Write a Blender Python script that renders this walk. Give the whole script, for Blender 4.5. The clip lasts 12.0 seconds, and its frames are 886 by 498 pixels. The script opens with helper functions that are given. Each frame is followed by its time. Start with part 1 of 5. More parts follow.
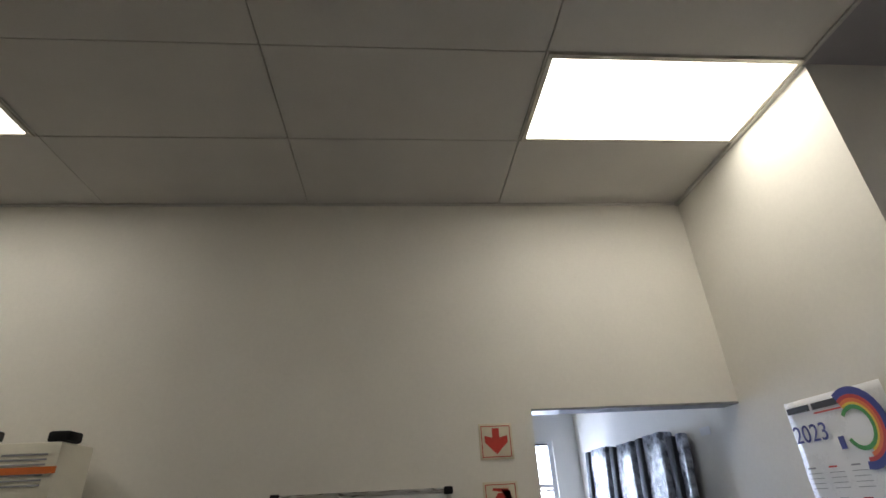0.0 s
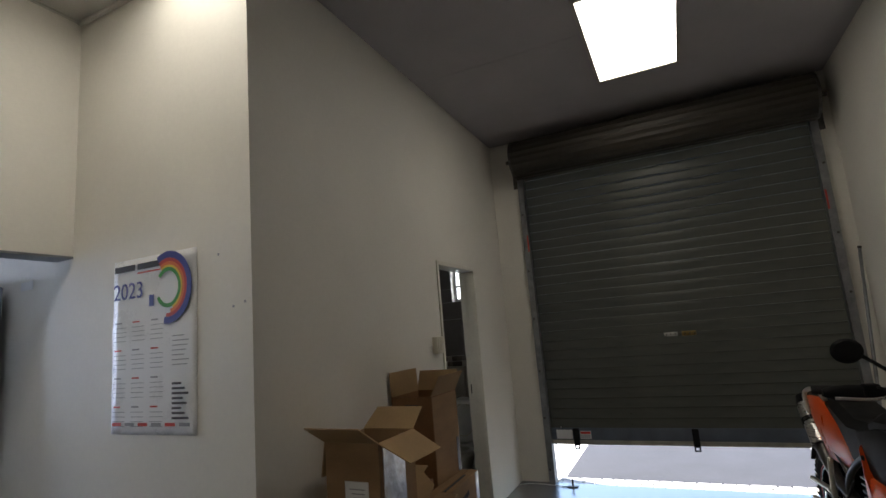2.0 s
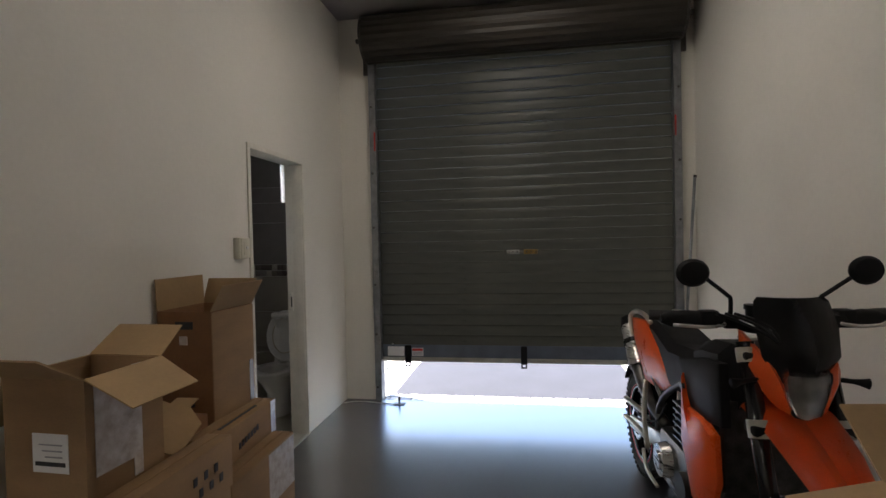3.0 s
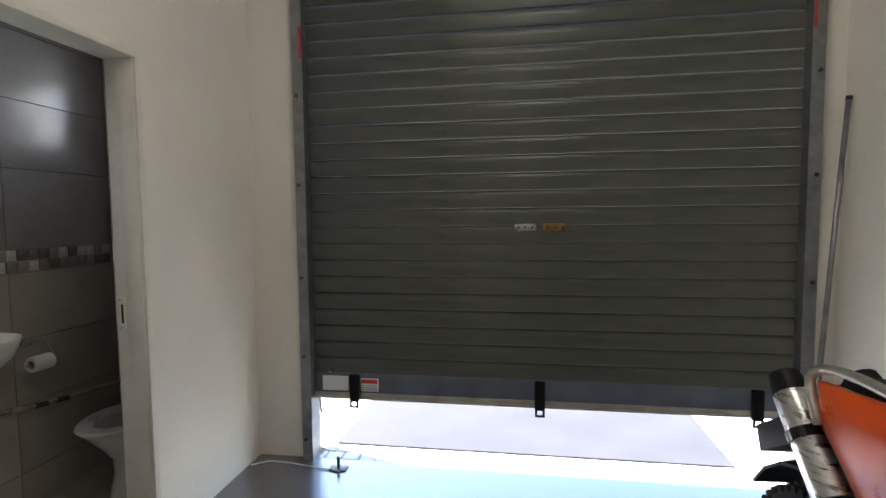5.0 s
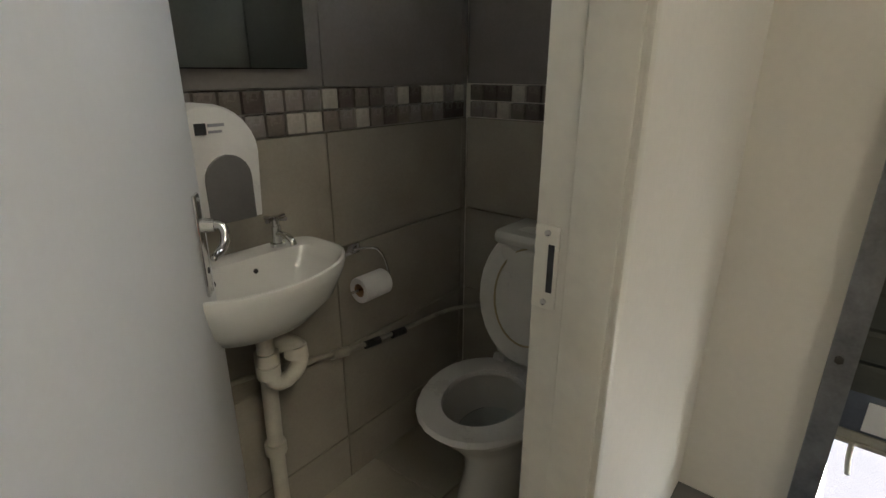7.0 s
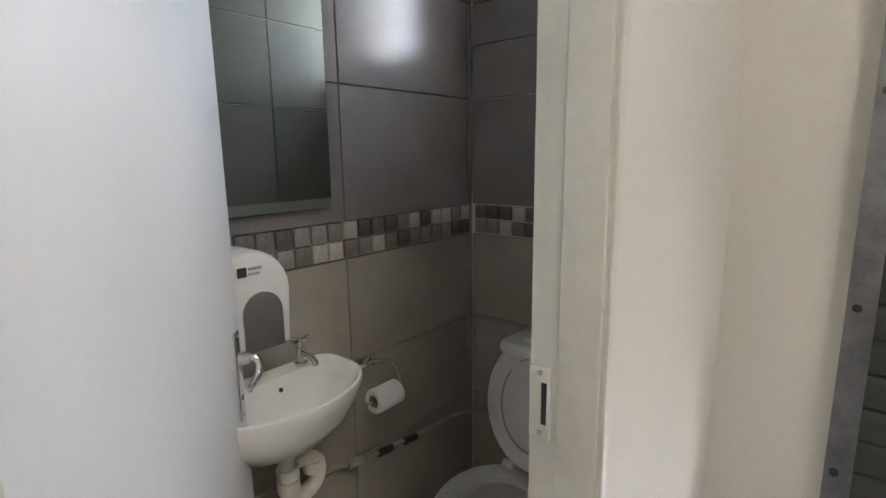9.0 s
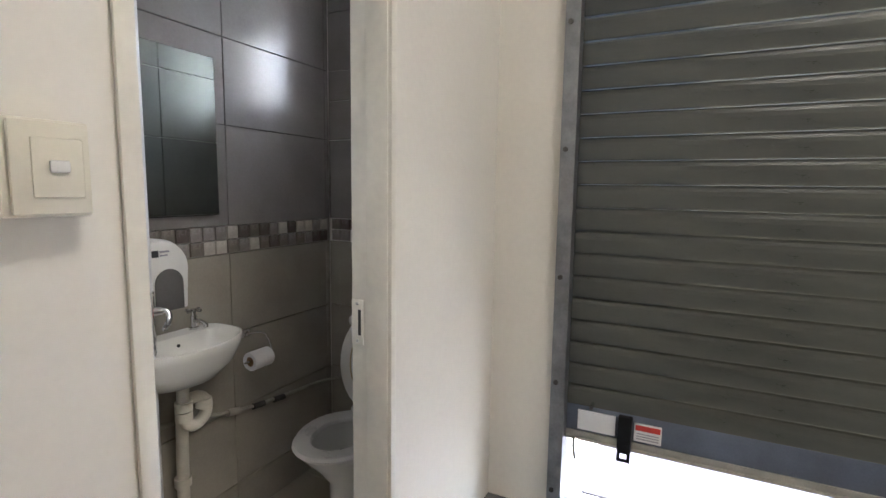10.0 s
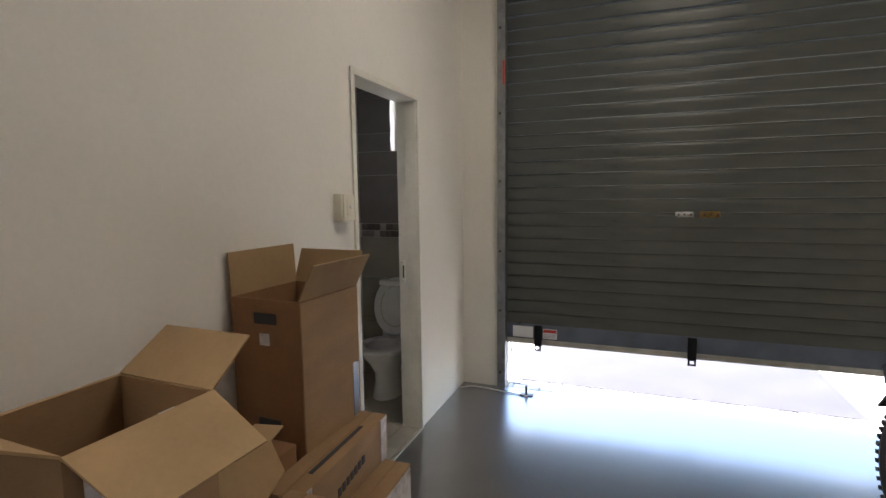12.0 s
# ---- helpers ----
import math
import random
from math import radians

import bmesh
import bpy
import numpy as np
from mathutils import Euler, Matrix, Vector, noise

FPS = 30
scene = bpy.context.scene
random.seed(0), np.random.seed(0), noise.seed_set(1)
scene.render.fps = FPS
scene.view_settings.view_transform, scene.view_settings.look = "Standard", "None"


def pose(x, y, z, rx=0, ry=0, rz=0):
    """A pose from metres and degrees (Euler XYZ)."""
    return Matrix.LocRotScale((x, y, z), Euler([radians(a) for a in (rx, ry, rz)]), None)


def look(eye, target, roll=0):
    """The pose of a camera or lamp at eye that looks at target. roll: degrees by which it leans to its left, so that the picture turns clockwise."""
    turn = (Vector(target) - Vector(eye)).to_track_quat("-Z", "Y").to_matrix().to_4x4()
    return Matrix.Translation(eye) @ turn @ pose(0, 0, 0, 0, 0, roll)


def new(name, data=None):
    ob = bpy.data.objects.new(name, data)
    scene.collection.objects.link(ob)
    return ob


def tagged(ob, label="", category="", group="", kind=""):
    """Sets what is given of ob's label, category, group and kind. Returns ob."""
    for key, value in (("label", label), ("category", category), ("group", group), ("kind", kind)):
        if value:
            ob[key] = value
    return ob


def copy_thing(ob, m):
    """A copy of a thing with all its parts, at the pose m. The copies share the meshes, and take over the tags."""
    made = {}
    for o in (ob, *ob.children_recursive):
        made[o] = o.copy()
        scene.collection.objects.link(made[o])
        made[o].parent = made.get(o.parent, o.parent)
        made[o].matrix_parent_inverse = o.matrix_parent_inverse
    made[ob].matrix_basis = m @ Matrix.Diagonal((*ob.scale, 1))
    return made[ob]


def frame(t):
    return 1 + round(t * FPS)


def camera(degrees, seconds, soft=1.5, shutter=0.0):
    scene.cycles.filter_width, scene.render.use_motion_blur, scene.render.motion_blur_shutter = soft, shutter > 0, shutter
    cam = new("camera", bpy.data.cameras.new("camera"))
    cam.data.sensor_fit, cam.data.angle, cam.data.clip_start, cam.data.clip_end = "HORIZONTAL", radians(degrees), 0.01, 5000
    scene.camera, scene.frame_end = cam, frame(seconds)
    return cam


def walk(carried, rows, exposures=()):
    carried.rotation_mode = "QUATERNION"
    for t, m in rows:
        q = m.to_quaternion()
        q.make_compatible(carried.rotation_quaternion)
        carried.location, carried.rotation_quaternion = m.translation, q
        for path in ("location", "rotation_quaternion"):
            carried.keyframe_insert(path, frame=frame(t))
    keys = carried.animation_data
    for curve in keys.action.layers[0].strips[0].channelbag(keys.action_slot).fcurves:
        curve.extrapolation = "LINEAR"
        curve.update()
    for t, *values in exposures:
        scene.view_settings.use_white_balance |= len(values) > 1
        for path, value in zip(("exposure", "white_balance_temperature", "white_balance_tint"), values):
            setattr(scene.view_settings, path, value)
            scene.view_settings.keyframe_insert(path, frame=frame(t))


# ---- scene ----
cam = camera(82.7, 12.0)
METRES, EYE, TILT, LEAN, TURN = 8.0, 1.74, 0.0, 0.0, -5.6
PATH = [
    (0, (0.18, 0.135, 1.64), (0.353, 1.905, 2.548), -3.1),
    (0.5, (0.234, 0.176, 1.63), (1.035, 1.792, 2.494), -4.4),
    (1, (0.337, 0.177, 1.622), (1.581, 1.555, 2.367), -5.4),
    (1.5, (0.423, 0.181, 1.58), (2.005, 1.277, 2.123), -5.6),
    (2, (0.571, 0.153, 1.55), (2.371, 0.964, 1.872), -4.7),
    (2.5, (0.869, 0.114, 1.54), (2.793, 0.65, 1.654), -2.8),
    (3, (1.245, 0.145, 1.478), (3.219, 0.466, 1.44), -1.3),
    (3.5, (1.65, 0.154, 1.44), (3.635, 0.369, 1.327), -1.1),
    (3.7, (1.8, 0.14, 1.41), (3.786, 0.35, 1.306), -1.1),
    (5.3, (3.293, 0.383, 1.422), (5.249, 0.772, 1.264), -0.2),
    (5.5, (3.466, 0.515, 1.42), (5.37, 1.079, 1.182), 0.6),
    (6, (3.776, 0.849, 1.393), (5.498, 1.781, 0.985), 0.5),
    (6.5, (4.031, 1.206, 1.357), (5.59, 2.342, 0.829), 0.2),
    (7, (4.189, 1.587, 1.317), (5.652, 2.778, 0.652), 0.1),
    (7.5, (4.238, 1.885, 1.385), (5.735, 2.981, 0.637), 0.0),
    (7.7, (4.212, 1.942, 1.385), (5.762, 2.978, 0.666), -0.7),
    (8.3, (4.22, 1.87, 1.42), (5.74, 2.93, 0.84), -0.9),
    (9.3, (4.009, 1.326, 1.472), (5.503, 2.622, 1.174), -1.1),
    (9.5, (3.922, 1.214, 1.447), (5.487, 2.436, 1.204), -0.1),
    (10, (3.631, 1.03, 1.433), (5.411, 1.91, 1.197), 0.8),
    (10.5, (3.287, 0.8, 1.43), (5.157, 1.472, 1.21), 0.5),
    (11, (2.861, 0.628, 1.417), (4.821, 0.972, 1.223), -0.1),
    (11.5, (2.401, 0.532, 1.463), (4.37, 0.817, 1.256), -1.1),
    (12, (2.01, 0.569, 1.503), (3.869, 1.274, 1.29), -0.7),
]
walk(cam, [(t, look(eye, target, roll)) for t, eye, target, roll in PATH],
     exposures=[(0.0, 2.3, 6350, 10), (0.5, 2.14, 6300, 10), (1.5, 1.87, 6300, 10), (2.5, 2.12, 6500, 10), (3.0, 2.45, 6400, 14), (3.5, 2.75, 6350, 14), (5.5, 3.05, 6250, 10),
                (6.5, 3.22, 6600, 8), (7.0, 3.15, 6900, 8), (7.5, 2.95, 6900, 8), (9.5, 4.0, 6150, 14), (10.5, 3.6, 6150, 14), (11.0, 3.25, 6200, 11), (12.0, 3.1, 6500, 14)])

# ---- world and sun ----
world = bpy.data.worlds.new("sky")
scene.world = world
world.use_nodes = True
sky = world.node_tree.nodes.new("ShaderNodeTexSky")
sky.sky_type, sky.sun_disc = "NISHITA", False
sky.sun_elevation, sky.sun_rotation = radians(58), radians(20)
world.node_tree.links.new(sky.outputs[0], world.node_tree.nodes["Background"].inputs[0])
world.node_tree.nodes["Background"].inputs[1].default_value = 0.15
sun = new("sun", bpy.data.lights.new("sun", "SUN"))
sun.data.energy, sun.data.angle, sun.data.color = 5.0, radians(0.5), (1.0, 0.96, 0.9)
sun.matrix_world = look((0, 0, 0), (-0.2, -0.55, -0.95))
PANEL_GLOW = 1.45


def daylight(name, m, w, h, watts, colour):
    """Sky light coming in at a window's opening."""
    l_ = new(name, bpy.data.lights.new(name, "AREA"))
    l_.data.shape, l_.data.size, l_.data.size_y, l_.data.energy, l_.data.color = "RECTANGLE", w, h, watts, colour
    l_.matrix_world = m


daylight("sky_at_back_window", look((1.54, 6.39, 1.63), (1.54, 0, 1.63)), 0.70, 1.20, 9, (0.62, 0.73, 1.0))
daylight("sky_at_washroom_window", look((5.93, 2.225, 2.07), (0, 2.225, 2.07)), 0.34, 0.41, 0.6, (0.90, 0.94, 1.0))


# ---- materials ----
def material(name, color, rough=0.6, metal=0.0, vary=0.08, scale=6.0, bump=0.05, fine=120.0, second=None, spread=0.5,
             coat=0.0, per_piece=0.0, stretch=(1, 1, 1), rough_vary=0.08, spec=0.5, coat_ior=1.5):
    """A procedural surface: large stains, fine grain, uneven gloss and a shallow relief."""
    m = bpy.data.materials.new(name)
    m.use_nodes = True
    n, l = m.node_tree.nodes, m.node_tree.links
    b = n["Principled BSDF"]
    co = n.new("ShaderNodeTexCoord")
    mp = n.new("ShaderNodeMapping")
    mp.inputs["Scale"].default_value = stretch
    l.new(co.outputs["Object"], mp.inputs[0])
    big, small = n.new("ShaderNodeTexNoise"), n.new("ShaderNodeTexNoise")
    big.inputs["Scale"].default_value, small.inputs["Scale"].default_value = scale, fine
    big.inputs["Detail"].default_value, small.inputs["Detail"].default_value = 6, 3
    l.new(mp.outputs[0], big.inputs[0])
    l.new(mp.outputs[0], small.inputs[0])
    add = n.new("ShaderNodeMath")
    add.operation = "MULTIPLY_ADD"
    add.inputs[1].default_value = 0.3
    l.new(small.outputs["Fac"], add.inputs[0])
    l.new(big.outputs["Fac"], add.inputs[2])
    ramp = n.new("ShaderNodeValToRGB")
    ramp.color_ramp.elements[0].position, ramp.color_ramp.elements[1].position = 0.65 - spread / 2, 0.65 + spread / 2
    dark = second or [c * (1 - 2 * vary) for c in color]
    ramp.color_ramp.elements[0].color = (*dark, 1)
    ramp.color_ramp.elements[1].color = (*[min(1, c * (1 + vary)) for c in color], 1)
    l.new(add.outputs[0], ramp.inputs[0])
    out = ramp.outputs[0]
    if per_piece:
        info = n.new("ShaderNodeObjectInfo")
        rng = n.new("ShaderNodeMapRange")
        rng.inputs["To Min"].default_value, rng.inputs["To Max"].default_value = 1 - per_piece, 1 + per_piece
        l.new(info.outputs["Random"], rng.inputs[0])
        hsv = n.new("ShaderNodeHueSaturation")
        l.new(rng.outputs[0], hsv.inputs["Value"])
        l.new(out, hsv.inputs["Color"])
        out = hsv.outputs[0]
    l.new(out, b.inputs["Base Color"])
    rr = n.new("ShaderNodeMapRange")
    rr.inputs["From Min"].default_value, rr.inputs["From Max"].default_value = 0.3, 0.9
    rr.inputs["To Min"].default_value, rr.inputs["To Max"].default_value = max(0.02, rough - rough_vary), min(1, rough + rough_vary)
    l.new(add.outputs[0], rr.inputs[0])
    l.new(rr.outputs[0], b.inputs["Roughness"])
    b.inputs["Metallic"].default_value = metal
    b.inputs["Coat Weight"].default_value = coat
    b.inputs["Coat Roughness"].default_value = 0.2
    b.inputs["Coat IOR"].default_value = coat_ior
    b.inputs["Specular IOR Level"].default_value = spec
    if bump:
        bp = n.new("ShaderNodeBump")
        bp.inputs["Strength"].default_value, bp.inputs["Distance"].default_value = bump, 0.01
        l.new(add.outputs[0], bp.inputs["Height"])
        l.new(bp.outputs[0], b.inputs["Normal"])
    return m


def glow(name, color, strength):
    m = bpy.data.materials.new(name)
    m.use_nodes = True
    b = m.node_tree.nodes["Principled BSDF"]
    b.inputs["Base Color"].default_value = (0.8, 0.8, 0.8, 1)
    b.inputs["Emission Color"].default_value = (*color, 1)
    b.inputs["Emission Strength"].default_value = strength
    return m


def clear(name, color=(1, 1, 1), rough=0.02):
    m = bpy.data.materials.new(name)
    m.use_nodes = True
    b = m.node_tree.nodes["Principled BSDF"]
    b.inputs["Base Color"].default_value = (*color, 1)
    b.inputs["Roughness"].default_value = rough
    b.inputs["Transmission Weight"].default_value = 1.0
    b.inputs["IOR"].default_value = 1.45
    return m


M_WALL = material("cream wall paint", (0.80, 0.77, 0.70), 0.55, vary=0.045, scale=1.3, bump=0.14, fine=45, spread=0.55)
M_BACK = material("white wall paint", (0.80, 0.79, 0.77), 0.6, vary=0.03, scale=1.6, bump=0.1, fine=45, spread=0.8)
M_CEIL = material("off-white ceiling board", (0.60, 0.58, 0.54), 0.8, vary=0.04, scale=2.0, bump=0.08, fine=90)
# bay ceiling: base colour lowered to stand in for weaker light there
M_CEIL_BAY_DIM = material("dimmed grey-white ceiling board", (0.43, 0.41, 0.42), 0.8, vary=0.05, scale=2.0, bump=0.08, fine=90)
M_FLOOR = material("polished dark grey concrete", (0.075, 0.075, 0.080), 0.32, vary=0.18, scale=2.2, bump=0.004, fine=60, rough_vary=0.03, second=(0.05, 0.05, 0.054), spread=0.7, coat=1.0, spec=0.8, coat_ior=2.15)
M_ASPHALT = material("worn grey asphalt", (0.042, 0.042, 0.05), 0.9, vary=0.15, scale=3, bump=0.4, fine=160)
M_CONCRETE = material("pale concrete", (0.70, 0.69, 0.66), 0.9, vary=0.1, scale=2, bump=0.3, fine=120)
M_PAVER = material("pale grey paver", (0.60, 0.59, 0.57), 0.9, vary=0.12, scale=8, bump=0.3, fine=120, per_piece=0.2)
M_SHUTTER = material("dark grey-green enamelled steel", (0.062, 0.058, 0.042), 0.33, vary=0.15, scale=3, bump=0.02, fine=80, stretch=(1, 1, 4), rough_vary=0.12)
M_DRUM = material("grimy dark brown steel", (0.032, 0.026, 0.018), 0.5, vary=0.3, scale=4, bump=0.05, stretch=(1, 0.3, 1))
M_BLUEBAR = material("slate blue steel", (0.12, 0.14, 0.18), 0.4, vary=0.15, scale=5, bump=0.02)
M_GALV = material("galvanised steel", (0.30, 0.31, 0.325), 0.42, 0.85, vary=0.18, scale=14, bump=0.04, fine=90)
M_ALU = material("dull aluminium", (0.55, 0.53, 0.46), 0.4, 0.8, vary=0.15, scale=10, bump=0.03)
M_BLACK = material("black plastic", (0.010, 0.010, 0.011), 0.55, vary=0.2, scale=12, bump=0.04, fine=200, spec=0.15)
M_GLOSSBLACK = material("glossy black paint", (0.012, 0.012, 0.013), 0.15, vary=0.2, scale=10, bump=0.01)
M_RUBBER = material("black rubber", (0.022, 0.021, 0.020), 0.85, vary=0.25, scale=20, bump=0.15, fine=160)
M_DARKSTEEL = material("oily dark steel", (0.10, 0.095, 0.09), 0.4, 0.8, vary=0.3, scale=18, bump=0.06)
M_STEEL = material("brushed steel", (0.55, 0.54, 0.52), 0.28, 0.95, vary=0.15, scale=14, bump=0.03, stretch=(1, 1, 6))
M_CHROME = material("chrome", (0.75, 0.75, 0.75), 0.09, 1.0, vary=0.06, scale=12, bump=0.0, rough_vary=0.05)
M_REFLECTOR = material("smoky faceted reflector", (0.30, 0.30, 0.28), 0.16, 1.0, vary=0.35, scale=30, bump=0.1)
M_ORANGE = material("orange moulded plastic", (0.80, 0.10, 0.012), 0.30, vary=0.06, scale=7, bump=0.02, fine=150, rough_vary=0.1)
M_REDLINE = material("red rim tape", (0.55, 0.04, 0.05), 0.4)
M_RED = material("red paint", (0.60, 0.05, 0.04), 0.5, vary=0.1)
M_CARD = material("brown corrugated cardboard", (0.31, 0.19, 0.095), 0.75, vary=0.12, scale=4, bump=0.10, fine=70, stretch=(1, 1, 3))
M_CARD_IN = material("pale inner cardboard", (0.38, 0.25, 0.125), 0.8, vary=0.1, scale=4, bump=0.10, fine=70)
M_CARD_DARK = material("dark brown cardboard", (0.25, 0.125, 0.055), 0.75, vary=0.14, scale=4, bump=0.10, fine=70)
M_TAPE = material("clear packing tape", (0.62, 0.60, 0.60), 0.12, vary=0.15, scale=22, bump=0.35, fine=40, second=(0.42, 0.36, 0.32))
M_PAPER = material("white paper", (0.78, 0.78, 0.78), 0.45, vary=0.05, scale=5, bump=0.05)
M_POSTER = material("glossy white poster paper", (0.88, 0.88, 0.89), 0.28, vary=0.02, scale=5, bump=0.0, spread=0.9)
M_INK = material("black ink", (0.03, 0.03, 0.035), 0.6)
M_GREYINK = material("grey ink", (0.35, 0.35, 0.38), 0.6)
M_BLUEINK = material("dark blue ink", (0.04, 0.05, 0.25), 0.5)
M_ORANGEINK = material("orange ink", (0.75, 0.18, 0.04), 0.5)
M_YELLOWINK = material("yellow ink", (0.80, 0.55, 0.05), 0.5)
M_GREENINK = material("green ink", (0.06, 0.30, 0.06), 0.5)
M_SIGN = material("cream sign board", (0.75, 0.68, 0.52), 0.5, vary=0.08, scale=12)
M_SIGNRED = material("red sign ink", (0.55, 0.045, 0.03), 0.5, vary=0.08, scale=12)
M_DOOR = material("white door enamel", (0.80, 0.80, 0.80), 0.5, vary=0.03, scale=2.5, bump=0.04, fine=60)
M_FRAME = material("cream frame enamel", (0.78, 0.75, 0.66), 0.35, vary=0.06, scale=5, bump=0.06, fine=40)
M_TILE = material("beige glazed tile", (0.40, 0.37, 0.31), 0.22, vary=0.1, scale=3.5, bump=0.015, per_piece=0.05, second=(0.33, 0.305, 0.255), rough_vary=0.06)
M_TILETOP = material("grey-brown glazed tile", (0.30, 0.28, 0.265), 0.22, vary=0.1, scale=3.5, bump=0.015, per_piece=0.05, rough_vary=0.06)
M_FTILE = material("beige floor tile", (0.42, 0.39, 0.32), 0.32, vary=0.1, scale=3.5, bump=0.03, per_piece=0.06)
M_GROUT = material("grey grout", (0.34, 0.32, 0.29), 0.9, vary=0.1, scale=20)
M_YELLOWED = material("yellowed plastic", (0.50, 0.42, 0.26), 0.4, vary=0.08)
M_CANRED = material("deep red lacquer", (0.33, 0.012, 0.016), 0.3, vary=0.1, scale=20)
M_MOSAIC = [material("mosaic " + nm, c, 0.25, vary=0.12, scale=14, bump=0.05, per_piece=0.12) for nm, c in
            (("cream", (0.62, 0.58, 0.51)), ("taupe", (0.27, 0.235, 0.205)), ("brown", (0.17, 0.14, 0.125)), ("grey", (0.34, 0.31, 0.285)))]
M_CERAMIC = material("white glazed ceramic", (0.80, 0.79, 0.75), 0.10, vary=0.02, scale=5, bump=0.0, rough_vary=0.04)
M_PLASTIC = material("white plastic", (0.78, 0.77, 0.74), 0.3, vary=0.04, scale=8, bump=0.01)
M_PVC = material("aged white pvc", (0.70, 0.66, 0.56), 0.35, vary=0.08, scale=10, bump=0.02)
M_PIPE = material("dull painted pipe", (0.40, 0.37, 0.31), 0.5, vary=0.15, scale=14, bump=0.03)
M_CREAMPLASTIC = material("cream plastic", (0.76, 0.72, 0.60), 0.35, vary=0.03, scale=8, bump=0.01)
M_GREYPLASTIC = material("smoky grey plastic", (0.16, 0.155, 0.15), 0.2, vary=0.08)
M_BRASS = material("tarnished brass", (0.28, 0.18, 0.06), 0.35, 0.85, vary=0.2, scale=25, bump=0.05)
M_WATER = clear("water", (0.9, 0.95, 0.95))
M_GLASS = clear("clear glass")
M_LENS = clear("headlight lens", (0.97, 0.98, 1.0))
M_SCREEN = material("smoked windscreen", (0.016, 0.016, 0.017), 0.12, vary=0.1, scale=5, bump=0.0)
M_MIRROR = material("mirror silver", (0.62, 0.70, 0.65), 0.02, 1.0, vary=0.0, bump=0.0, rough_vary=0.01)
M_WRAP = material("crinkled plastic film", (0.42, 0.45, 0.52), 0.2, vary=0.3, scale=16, bump=1.0, fine=40, second=(0.08, 0.09, 0.11), spread=0.35)
M_FOAM = material("charcoal foam board", (0.035, 0.04, 0.045), 0.7, vary=0.2, scale=10, bump=0.1)
M_LAMP = glow("lit diffuser", (1.0, 0.93, 0.81), PANEL_GLOW)


# ---- mesh helpers ----
def box(bm, x0, y0, z0, x1, y1, z1, bevel=0.0, m=None):
    vs = bmesh.ops.create_cube(bm, size=1.0)["verts"]
    t = Matrix.Translation(((x0 + x1) / 2, (y0 + y1) / 2, (z0 + z1) / 2)) @ Matrix.Diagonal((abs(x1 - x0), abs(y1 - y0), abs(z1 - z0), 1))
    bmesh.ops.transform(bm, matrix=t, verts=vs)
    if bevel:
        es = list({e for v in vs for e in v.link_edges})
        vs = list({v for f in bmesh.ops.bevel(bm, geom=es, offset=bevel, segments=2, affect="EDGES", profile=0.5)["faces"] for v in f.verts} | {v for v in vs if v.is_valid})
    if m is not None:
        bmesh.ops.transform(bm, matrix=m, verts=vs)
    return vs


def cyl(bm, a, b, r, r2=None, seg=16):
    a, b = Vector(a), Vector(b)
    d = b - a
    vs = bmesh.ops.create_cone(bm, cap_ends=True, segments=seg, radius1=r, radius2=r if r2 is None else r2, depth=d.length)["verts"]
    bmesh.ops.transform(bm, matrix=Matrix.Translation((a + b) / 2) @ d.to_track_quat("Z", "Y").to_matrix().to_4x4(), verts=vs)
    return vs


def tube(bm, pts, r, seg=10, close=False, smooth=True):
    """A pipe along points, its corners rounded; r is a radius or one for each point."""
    pts = [Vector(p) for p in pts]
    rs = list(r) if isinstance(r, (list, tuple)) else [r] * len(pts)
    if smooth and len(pts) > 2 and not close:
        q, qr = [], []
        for i in range(len(pts) - 1):
            p0, p1, p2, p3 = pts[max(i - 1, 0)], pts[i], pts[i + 1], pts[min(i + 2, len(pts) - 1)]
            for k in range(4):
                t = k / 4
                q.append(0.5 * ((2 * p1) + (p2 - p0) * t + (2 * p0 - 5 * p1 + 4 * p2 - p3) * t * t + (3 * p1 - p0 - 3 * p2 + p3) * t ** 3))
                qr.append(rs[i] * (1 - t) + rs[i + 1] * t)
        pts, rs = q + [pts[-1]], qr + [rs[-1]]
    rings, n, up = [], len(pts), None
    for i, p in enumerate(pts):
        d = (pts[(i + 1) % n] - pts[i - 1]) if close else (pts[min(i + 1, n - 1)] - pts[max(i - 1, 0)])
        d.normalize()
        if up is None:
            up = d.orthogonal()
        up = (up - d * up.dot(d)).normalized()
        side = d.cross(up)
        rings.append([bm.verts.new(p + (up * math.cos(2 * math.pi * k / seg) + side * math.sin(2 * math.pi * k / seg)) * rs[i]) for k in range(seg)])
    for i in range(n if close else n - 1):
        a, b = rings[i], rings[(i + 1) % n]
        for k in range(seg):
            bm.faces.new((a[k], a[(k + 1) % seg], b[(k + 1) % seg], b[k]))
    if not close:
        bm.faces.new(rings[0][::-1]), bm.faces.new(rings[-1])


def loft(bm, rings, cap=True):
    rows = [[bm.verts.new(p) for p in ring] for ring in rings]
    n = len(rows[0])
    for a, b in zip(rows, rows[1:]):
        for k in range(n):
            bm.faces.new((a[k], a[(k + 1) % n], b[(k + 1) % n], b[k]))
    if cap:
        bm.faces.new(rows[0][::-1]), bm.faces.new(rows[-1])
    bmesh.ops.recalc_face_normals(bm, faces=bm.faces)


